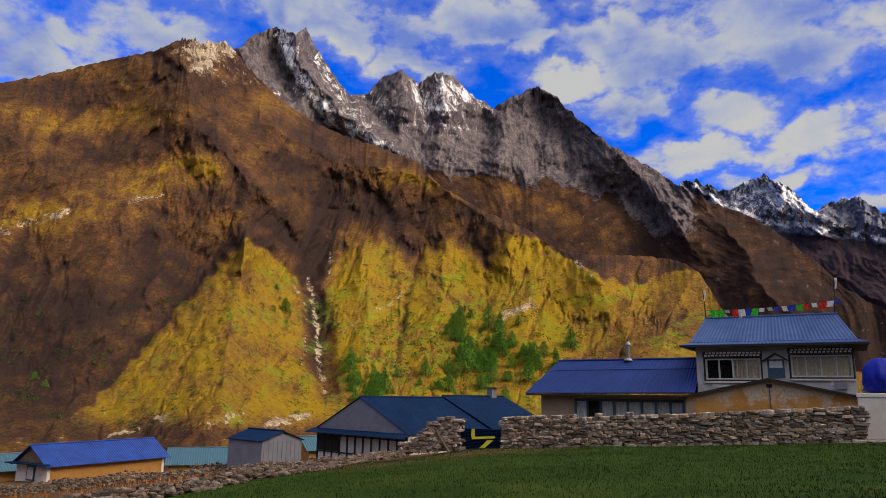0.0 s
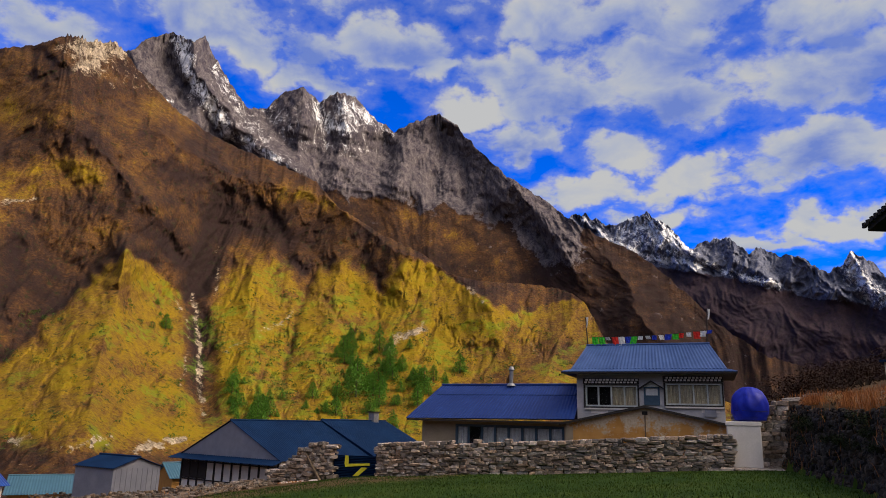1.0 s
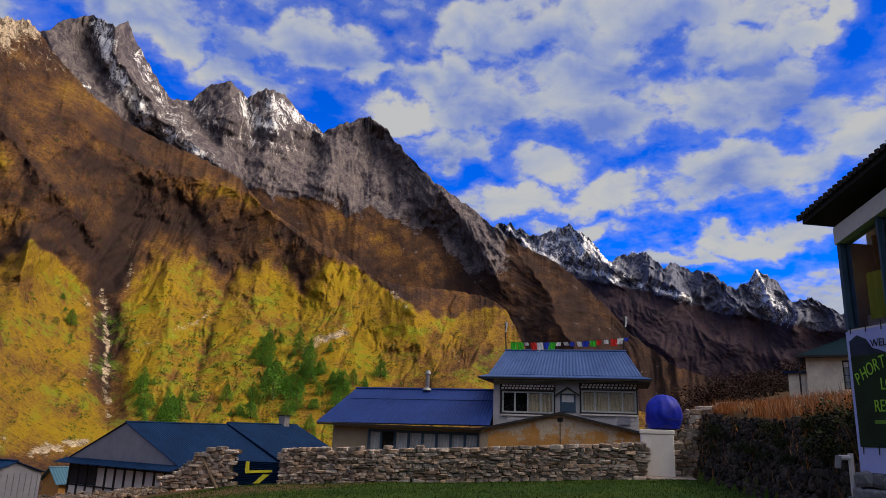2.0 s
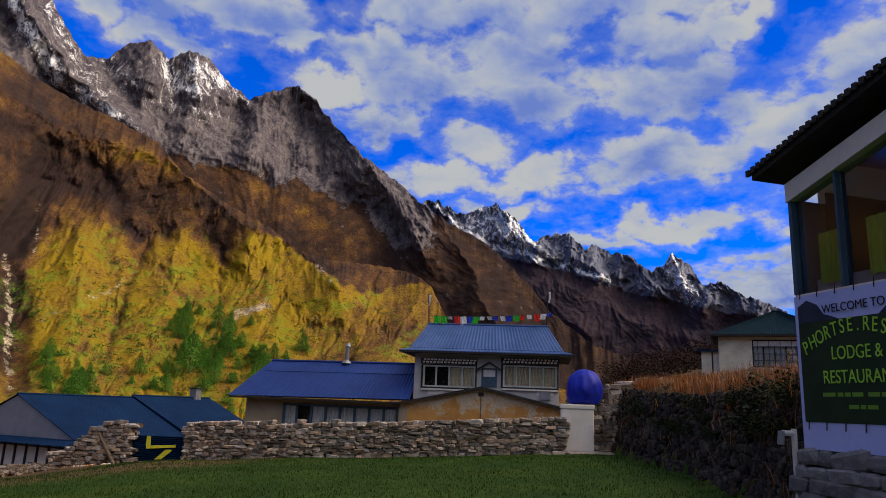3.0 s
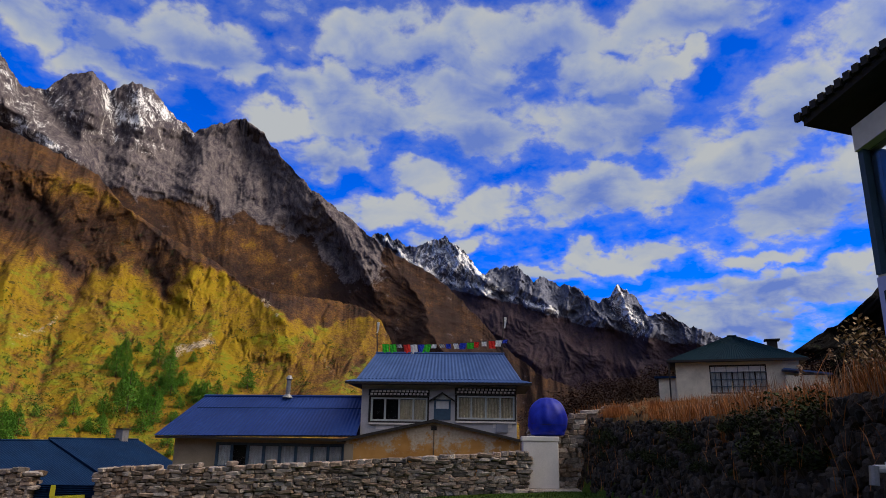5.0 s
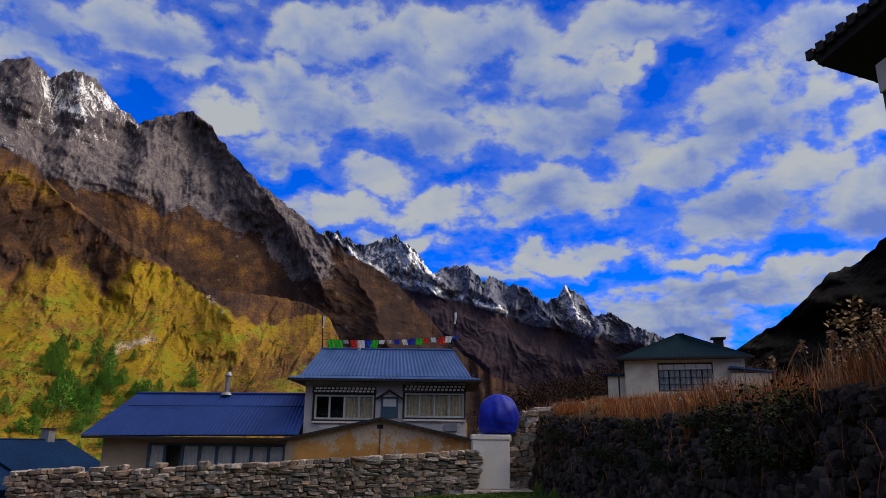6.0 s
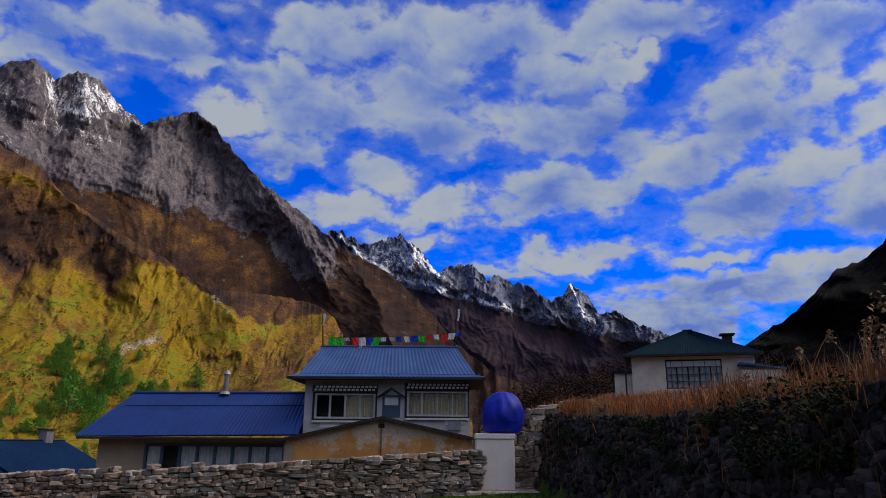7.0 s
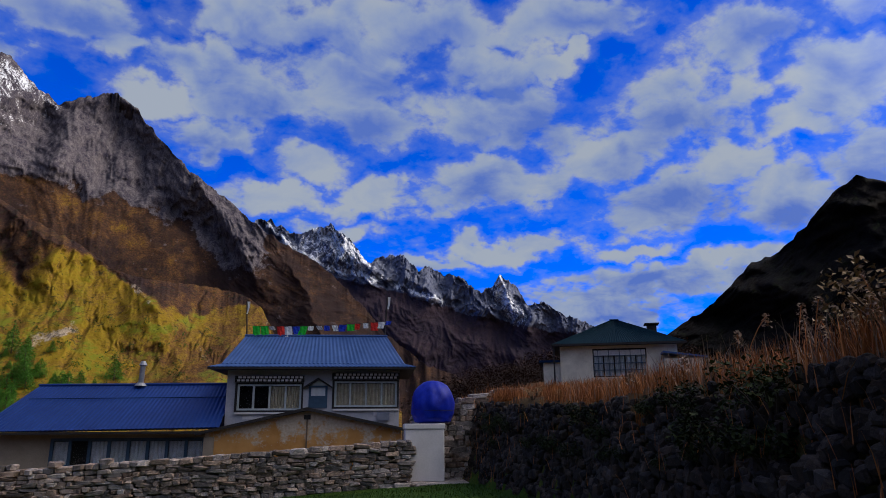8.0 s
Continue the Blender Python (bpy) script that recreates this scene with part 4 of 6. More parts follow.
def main_house():
    h = thing("main_house", VILLAGE, "two-storey grey rendered lodge with a faded blue hipped sheet roof", "house")
    left, right, shrine = (-7.20, -4.26, 2.60, 3.80), (-2.74, 0.20, 2.74, 3.93), (-3.92, -3.06, 2.70, 3.72)
    part("front_wall", wall_with_holes(-7.70, 0.30, -0.9, 4.44, 43.13, 43.40, [left, right, shrine]), M_GREYWALL, h)
    for a, b, c, d in ((-7.70, -7.43, 43.40, 48.4), (0.03, 0.30, 43.40, 48.4), (-7.43, 0.03, 48.13, 48.4)):
        part("wall", boxed(a, b, c, d, -0.9, 4.44), M_GREYWALL, h)
    part("soffit", boxed(-8.40, 1.00, 42.40, 49.15, 4.44, 4.50), M_TRIM, h)
    # flared skirt of the eaves, then the main slopes
    for q in (((-8.45, 42.33), (1.05, 42.33), (-7.95, 42.95), (0.50, 42.95)), ((-8.45, 49.2), (1.05, 49.2), (-7.95, 48.6), (0.50, 48.6)),
              ((-8.45, 42.33), (-8.45, 49.2), (-7.95, 42.95), (-7.95, 48.6)), ((1.05, 42.33), (1.05, 49.2), (0.50, 42.95), (0.50, 48.6))):
        roof_slope("eave_skirt", h, M_ROOFGREY, *[(x, y, z) for (x, y), z in zip(q, (4.55, 4.55, 4.72, 4.72))])
    hip_roof(h, M_ROOFGREY, -7.98, 0.53, 42.92, 48.63, 4.73, -7.45, -0.32, 45.7, 6.38)
    part("fascia", boxed(-8.46, 1.06, 42.34, 42.38, 4.42, 4.53), M_TRIM, h)
    for (a, b, c, d), fills in ((left, (None, None, M_CURTAIN, M_CURTAIN)), (right, (M_CURTAIN, M_CURTAIN, M_CURTAIN, M_CURTAIN))):
        window_row(h, a, b, c, d, 43.16, 4, None, fills, M_FRAME, 0.09)
        part("surround", wall_with_holes(a - 0.10, b + 0.08, c - 0.08, d + 0.05, 43.06, 43.127, [(a, b, c, d)]), M_TRIM, h, "dark painted window surround")
        lin = part("lintel", boxed(a - 0.12, b + 0.1, 42.98, 43.126, d + 0.07, d + 0.38), M_TRIM, h, "black lintel with two rows of white beam ends")
        for row in range(2):
            n = 15
            for i in range(n):
                x = a - 0.06 + (b - a + 0.06) * (i + 0.25 + 0.3 * row) / n
                part("beam_end", boxed(x, x + 0.13, 42.90 - 0.05 * row, 42.99, d + 0.11 + 0.14 * row, d + 0.20 + 0.14 * row), M_WHITE, lin)
        part("sill", boxed(a - 0.05, b + 0.05, 43.0, 43.127, c - 0.17, c - 0.085), M_WHITE, h)
        part("patch", boxed(a + 0.3 if a < -5 else b - 1.1, a + 1.25 if a < -5 else b - 0.15, 43.118, 43.129, c - 0.40, c - 0.2), M_WHITE, h, "pale flaking patch")
    # small hooded shrine window
    a, b, c, d = shrine
    w = new("shrine_window")
    w.parent = h
    part("frame", wall_with_holes(a, b, c, d, 43.08, 43.2, [(a + 0.1, b - 0.1, c + 0.55, d - 0.08)]), M_BLUEFRAME, w)
    part("pane", boxed(a + 0.1, b - 0.1, 43.14, 43.15, c + 0.55, d - 0.08), M_NET, w)
    for s in (-1, 1):
        m = (a + b) / 2
        part("hood", prism(bmesh.new(), [(m, d + 0.36), (m + s * 0.66, d - 0.06), (m + s * 0.66, d - 0.14), (m, d + 0.27)], 42.85, 43.12), M_TRIM, w)
    part("tympanum", prism(bmesh.new(), [(m, d + 0.26), (m + 0.40, d), (m - 0.40, d)], 43.05, 43.12), M_FRAME, w)
    part("box", boxed(-0.75, -0.15, 43.0, 43.128, 2.12, 2.52), M_GREYSHEET, h, "small grey meter box")
    return h


def long_house():
    h = thing("long_house", VILLAGE, "single-storey lodge wing with a deep blue corrugated roof", "house")
    win = (-15.15, -8.45, 0.15, 1.42)
    part("front_wall", wall_with_holes(-17.35, -7.72, -1.6, 1.62, 42.95, 43.2, [win]), M_BUFF, h)
    for a, b, c, d in ((-17.35, -17.1, 43.2, 47.6), (-17.1, -7.72, 47.35, 47.6)):
        part("wall", boxed(a, b, c, d, -1.6, 1.62), M_BUFF, h)
    part("soffit", boxed(-18.0, -7.72, 42.4, 43.2, 1.62, 1.68), M_TRIM, h)
    roof_slope("roof_slope", h, M_ROOFBLUE, (-18.15, 42.2, 1.72), (-7.72, 42.2, 1.86), (-16.95, 45.3, 3.86), (-7.72, 45.3, 3.92))
    roof_slope("roof_slope", h, M_ROOFBLUE, (-18.15, 48.4, 1.72), (-7.72, 48.4, 1.86), (-16.95, 45.3, 3.86), (-7.72, 45.3, 3.92))
    roof_slope("hip", h, M_ROOFBLUE, (-18.15, 42.2, 1.72), (-18.15, 48.4, 1.72), (-16.95, 45.28, 3.86), (-16.95, 45.32, 3.86))
    part("ridge_cap", rod(bmesh.new(), (-17.0, 45.3, 3.89), (-7.72, 45.3, 3.95), 0.07), M_ROOFBLUE, h)
    part("fascia", boxed(-18.1, -7.74, 42.22, 42.27, 1.58, 1.69), M_TRIM, h)
    part("overlap_seam", rod(bmesh.new(), (-16.9, 44.24, 3.20), (-7.74, 44.24, 3.27), 0.02), M_ROOFNAVY, h)
    window_row(h, *win, 43.0, 8, None, (M_NET, None, M_NET, M_NET, M_NET, M_NET, M_NET, M_NET), M_BLUEFRAME, 0.13)
    ch = part("chimney", rod(bmesh.new(), (0, 0, 0), (0, 0, 0.95), 0.13, 0.12, 12), M_METAL, h, "crooked galvanised stove pipe")
    ch.matrix_basis = pose(-12.25, 45.2, 3.85, 1.5, 2, 0)
    part("collar", rod(bmesh.new(), (0, 0, 0.0), (0, 0, 0.16), 0.3, 0.16, 12), M_METAL, ch)
    part("cap", rod(rod(bmesh.new(), (0, 0, 0.95), (0, 0, 1.0), 0.12, 0.2, 12), (0, 0, 1.0), (0, 0, 1.2), 0.2, 0.1, 12), M_METAL, ch)
    return h


def annex():
    h = thing("gabled_annex", VILLAGE, "low annex with worn ochre limewash and a dark thin roof", "house")
    apex = -3.57
    part("gable_wall", prism(bmesh.new(), [(-7.62, -1.0), (0.30, -1.0), (0.30, 1.72), (apex, 2.46), (-7.62, 1.60)], 39.33, 39.6), M_OCHRE, h)
    part("corner", boxed(-7.66, -7.25, 39.28, 39.326, -1.0, 1.45), M_BUFF, h)
    for s, x, z in ((-1, -7.95, 1.58), (1, 0.55, 1.68)):
        roof_slope("roof_slope", h, M_TRIM, (x, 39.1, z), (x, 43.1, z), (apex, 39.1, 2.55), (apex, 43.1, 2.55))
        part("barge_board", prism(bmesh.new(), [(apex, 2.60), (x, z + 0.05), (x, z - 0.07), (apex, 2.47)], 39.02, 39.09), M_TRIM, h)
        part("side_wall", boxed(-7.62 if s < 0 else 0.05, -7.37 if s < 0 else 0.30, 39.6, 43.12, -1.0, 1.55), M_OCHREPLAIN, h)
    part("vent", boxed(apex - 0.13, apex + 0.13, 39.26, 39.325, 2.12, 2.30), M_TRIM, h)
    part("post", boxed(apex - 0.03, apex + 0.03, 39.27, 39.325, -1.0, 2.12), M_TIMBER, h)
    return h


def prayer_flags():
    colours = {"green": (0.05, 0.5, 0.03), "red": (0.65, 0.03, 0.02), "white": (0.75, 0.75, 0.75), "blue": (0.02, 0.05, 0.5), "yellow": (0.7, 0.55, 0.04), "grey": (0.4, 0.4, 0.42)}
    mats = {c: plain(c + " cloth", tuple(v * 0.8 for v in rgb), rgb, 4, 0.9) for c, rgb in colours.items()}
    poles = []
    for u, lean, top in ((-7.42, -0.10, 8.2), (-0.40, 0.10, 8.5)):
        p = thing("flag_pole", VILLAGE @ Matrix.Translation((u, 45.7, 6.36)), "thin pole with a small white flag on the ridge", "flag pole", "roof flag poles")
        part("pole", rod(bmesh.new(), (0, 0, 0), (lean, 0, top - 6.36), 0.04, 0.025), M_TRIM, p)
        bm = bmesh.new()
        g = [[bm.verts.new((lean + 0.02 + (0.07 - 0.008 * j) * i + 0.02 * math.sin(j), 0.03 * math.sin(i + j), top - 6.40 - 0.16 * j)) for i in range(3)] for j in range(5)]
        for j in range(4):
            for i in range(2):
                bm.faces.new((g[j][i], g[j][i + 1], g[j + 1][i + 1], g[j + 1][i]))
        f = part("flag", bm, mats["white"], p)
        f.modifiers.new("cloth", "SOLIDIFY").thickness = 0.006
        poles.append(p)
    line = thing("prayer_flag_line", VILLAGE, "string of red, green, white and blue prayer flags", "prayer flags")
    bm = bmesh.new()
    pts = [Vector((-7.45 + 7.08 * i / 24, 45.66, 6.90 + 0.28 * i / 24 - 0.13 * math.sin(math.pi * i / 24))) for i in range(25)]
    part("cord", tube(pts, 0.012), M_TRIM, line)
    row = [("green", 0.5), ("green", 0.48), ("grey", 0.2), ("red", 0.5), ("white", 0.55), ("blue", 0.4), ("green", 0.46), ("white", 0.22), ("grey", 0.2), ("blue", 0.26), ("white", 0.3), ("blue", 0.34), ("green", 0.34), ("red", 0.3), ("white", 0.26), ("red", 0.42), ("white", 0.34), ("blue", 0.2)]
    x = -7.15
    rnd = random.Random(5)
    for c, size in row:
        i = (x + 7.45) / 7.08
        z = 6.90 + 0.28 * i - 0.13 * math.sin(math.pi * i)
        bm = bmesh.new()
        tw = rnd.uniform(-0.12, 0.12)
        g = [[bm.verts.new((x + (0.38 if size > 0.3 else 0.28) * k2 / 3 + tw * j / 3, 45.66 + 0.04 * math.sin(2 * k2 + j + x), z - size * j / 3)) for k2 in range(4)] for j in range(4)]
        for j in range(3):
            for k2 in range(3):
                bm.faces.new((g[j][k2], g[j][k2 + 1], g[j + 1][k2 + 1], g[j + 1][k2]))
        f = part("flag", bm, mats[c], line)
        f.modifiers.new("cloth", "SOLIDIFY").thickness = 0.006
        x += 0.40


def gabled_house(name, m, width, length, z_floor, z_eave, z_ridge, wall_mat, roof_mat, label, over=0.4, gable_mat=None):
    """A gabled house: its gable end along x at y = 0, its ridge along y."""
    h = thing(name, m, label, "house")
    half = width / 2
    for y0, y1 in ((0.0, 0.22), (length - 0.22, length)):
        part("gable_wall", prism(bmesh.new(), [(-half, z_floor), (half, z_floor), (half, z_eave), (0, z_ridge - 0.06), (-half, z_eave)], y0, y1), gable_mat or wall_mat, h)
    for s in (-1, 1):
        part("side_wall", boxed(min(s * half, s * (half - 0.22)), max(s * half, s * (half - 0.22)), 0.22, length - 0.22, z_floor, z_eave), wall_mat, h)
        drop = over * (z_ridge - z_eave) / half
        roof_slope("roof_slope", h, roof_mat, (s * (half + over), -over, z_eave - drop + 0.04), (s * (half + over), length + over, z_eave - drop + 0.04), (0, -over, z_ridge), (0, length + over, z_ridge))
    part("ridge_cap", rod(bmesh.new(), (0, -over, z_ridge + 0.02), (0, length + over, z_ridge + 0.02), 0.06), roof_mat, h)
    return h


def valley_houses():
    # large blue-roofed house below the gate: a grey sheet gable over a glazed front
    m = pose(-5.5, 51.7, 0, 0, 0, -45)
    h = gabled_house("blue_roof_house", m, 10.3, 8.3, -3.7, -1.10, 1.28, M_WHITE, M_ROOFNAVY, "wide house with a dark blue roof and grey sheet gable", 0.15, M_WHITE)
    part("gable_sheet", prism(bmesh.new(), [(-5.1, -1.08), (5.1, -1.08), (0, 1.20)], -0.06, -0.005), M_GREYSHEET, h)
    roof_slope("pent_roof", h, M_ROOFNAVY, (-5.5, -0.95, -1.36), (5.5, -0.95, -1.36), (-5.5, -0.06, -1.08), (5.5, -0.06, -1.08))
    for i in range(12):
        x = -5.0 + 10.0 * i / 11
        part("post", boxed(x - 0.05, x + 0.05, -0.10, -0.004, -3.6, -1.3), M_TRIM, h)
    for z in (-2.75, -1.55):
        part("rail", boxed(-5.0, 5.0, -0.09, -0.006, z - 0.04, z + 0.04), M_TRIM, h)
    for i in (0, 1, 2):
        x = -5.0 + 10.0 * i / 11
        part("pane", boxed(x + 0.07, x + 0.84, -0.05, -0.005, -2.69, -1.6), M_TRIM, h, "dark window pane")
    c = part("chimney", boxed(-0.3, 0.3, 14.2, 14.8, 1.0, 2.1), M_METAL, h)
    part("cap", boxed(-0.4, 0.4, 14.1, 14.9, 2.1, 2.18), M_TRIM, c)
    g = gabled_house("low_blue_house", pose(0.51, 57.71, 0, 0, 0, -45), 10.9, 7.5, -3.8, -1.02, 1.42, M_ROOFNAVY, M_ROOFNAVY, "rear wing under a deep blue sheet roof", 0.12)
    # grey sheet shed
    s = gabled_house("sheet_shed", pose(-9.35, 43.9, 0, 0, 0, 48), 2.9, 3.6, -3.35, -1.32, -0.78, M_GREYSHEET, M_ROOFNAVY, "grey sheet-metal shed with a low blue roof", 0.12)
    for i in range(9):
        part("rib", boxed(-1.3 + 0.32 * i, -1.26 + 0.32 * i, -0.03, -0.003, -3.3, -1.35), M_GREYSHEET, s)
    # ochre house with a bright blue roof
    o = gabled_house("ochre_house", pose(-28.33, 51.2, 0, 0, 0, -29), 3.6, 9.8, -5.3, -3.55, -2.35, M_OCHREPLAIN, M_BRIGHTBLUE, "long ochre cottage with a bright blue roof", 0.35, M_WHITE)
    part("gable_boards", prism(bmesh.new(), [(-1.7, -3.55), (1.7, -3.55), (0, -2.45)], -0.05, -0.004), M_TIMBER, o)
    part("porch_sheet", prism(bmesh.new(), [(-2.1, -3.62), (2.1, -3.62), (2.1, -3.55), (-2.1, -3.55)], -0.75, -0.06), M_ROOFNAVY, o)
    w = new("window")
    w.parent = o
    part("frame", boxed(-0.45, 0.45, -0.08, -0.004, -4.75, -3.75), M_BLUEFRAME, w)
    part("pane", boxed(-0.33, 0.33, -0.10, -0.081, -4.65, -3.85), M_NET, w)
    gabled_house("teal_roof_house", pose(-34.5, 52.5, 0, 0, 0, -45), 4.2, 7, -6, -4.2, -3.3, M_OCHREPLAIN, M_ROOFLIGHT, "cottage with a pale blue roof at the field edge", 0.4)
    gabled_house("pale_roof_house", pose(-23.2, 63.5, 0, 0, 0, -73), 5.0, 7.0, -7, -4.5, -3.4, M_OCHREPLAIN, M_ROOFLIGHT, "low cottage with a pale turquoise sheet roof", 0.3)
    gabled_house("small_ochre_house", pose(-11.2, 60.5, 0, 0, 0, -60), 3.4, 5, -6, -3.0, -2.1, M_OCHREPLAIN, M_ROOFLIGHT, "small ochre cottage with a pale blue roof", 0.3)


def hut():
    m = pose(47.2, 45.4, 0, 0, 0, -46)
    h = thing("hill_hut", m, "cream cottage with a dark teal hipped roof on the terrace", "house")
    win = (-1.9, 2.0, 5.40, 7.50)
    part("front_wall", wall_with_holes(-4.3, 4.2, 4.6, 7.86, -3.0, -2.75, [win]), M_CREAM, h)
    for a, b, c, d in ((-4.3, -4.05, -2.75, 3), (3.95, 4.2, -2.75, 3), (-4.05, 3.95, 2.75, 3)):
        part("wall", boxed(a, b, c, d, 4.6, 7.86), M_CREAM, h)
    hip_roof(h, M_ROOFTEAL, -4.9, 4.8, -3.7, 3.7, 7.84, -0.3, 0.3, 0, 10.05)
    part("fascia", boxed(-4.9, 4.8, -3.72, -3.66, 7.70, 7.86), M_TRIM, h)
    part("soffit", boxed(-4.8, 4.7, -3.6, 3.6, 7.72, 7.78), M_TRIM, h)
    w = window_row(h, *win, -2.95, 5, None, (M_NET, M_NET, M_NET, M_NET, M_NET), M_TRIM, 0.09)
    for i in range(5):
        x = -1.9 + 3.9 * (i + 0.5) / 5
        part("glazing_bar", boxed(x - 0.022, x + 0.022, -2.99, -2.9, 5.5, 7.42), M_BLUEFRAME, w)
    for z in (5.92, 6.42, 6.96):
        part("glazing_bar", boxed(-1.9, 2.0, -3.0, -2.91, z - 0.022, z + 0.022), M_BLUEFRAME, w)
    part("top_light", boxed(-1.85, 1.95, -2.975, -2.93, 7.00, 7.38), M_NET, w, "row of pale upper lights")
    c = part("chimney", boxed(2.6, 3.3, 0.8, 1.5, 8.3, 9.75), M_TRIM, h)
    part("cap", boxed(2.4, 3.5, 0.6, 1.7, 9.75, 9.85), M_TRIM, c)
    part("porch_post", boxed(-4.8, -4.68, -3.6, -3.48, 4.8, 7.7), M_TRIM, h)
    lean = part("lean_to_roof", prism(bmesh.new(), [(3.0, 6.95), (6.0, 6.55), (6.0, 6.65), (3.0, 7.07)], -4.6, -3.0), M_ROOFGREY, h)
    part("lean_to_wall", boxed(3.1, 5.7, -4.3, -3.01, 4.6, 6.55), M_CREAM, h)
    part("side_store", boxed(-5.6, -4.31, -2.6, 1.0, 4.6, 6.6), M_CREAM, h)
    part("side_store_roof", boxed(-5.9, -4.31, -2.9, 1.2, 6.6, 6.75), M_ROOFNAVY, h)


main_house()
long_house()
annex()
prayer_flags()
valley_houses()
hut()


# ---- sign building ----
SIGN = pose(8.28, 9.46, 0, 0, 0, -96.9)      # x along the painted front, y into the building
M_SIGN = plain("dark green printed cloth", (0.006, 0.018, 0.008), (0.014, 0.045, 0.015), 2.5, 0.6, 0, 0.05)
M_BANNER = plain("white banner cloth", (0.38, 0.43, 0.86), (0.52, 0.56, 0.94), 1.5, 0.7, 0, 0.1)
M_LETTER = plain("lime green print", (0.30, 0.60, 0.04), (0.40, 0.72, 0.07), 5, 0.6)
M_SMALLPRINT = plain("dull green print", (0.12, 0.26, 0.03), (0.18, 0.34, 0.04), 5, 0.6)
M_LETTERDARK = plain("black print", (0.01, 0.01, 0.02), (0.02, 0.02, 0.03), 5, 0.6)
M_LIME = plain("lime curtain", (0.16, 0.26, 0.02), (0.30, 0.42, 0.05), 3, 0.9)
M_PHOTO = plain("dark mountain print", (0.005, 0.01, 0.03), (0.03, 0.05, 0.10), 3, 0.6)


def words(name, text, x, z, size, mat, parent, y=-0.058, turn=0.0, squeeze=1.0):
    cu = bpy.data.curves.new(name, "FONT")
    cu.body, cu.size, cu.extrude, cu.align_x, cu.align_y = text, size, 0.002, "CENTER", "CENTER"
    dep = bpy.data.objects.new(name + "_curve", cu)
    scene.collection.objects.link(dep)
    me = bpy.data.meshes.new_from_object(dep.evaluated_get(bpy.context.evaluated_depsgraph_get()))
    bpy.data.objects.remove(dep)
    me.materials.clear()
    me.materials.append(mat)
    ob = new(name, me)
    ob.parent = parent
    ob.matrix_basis = pose(x, y, z, 90, 0, 0) @ pose(0, 0, 0, 0, 0, turn) @ Matrix.Diagonal((squeeze, 1, 1, 1))
    return ob


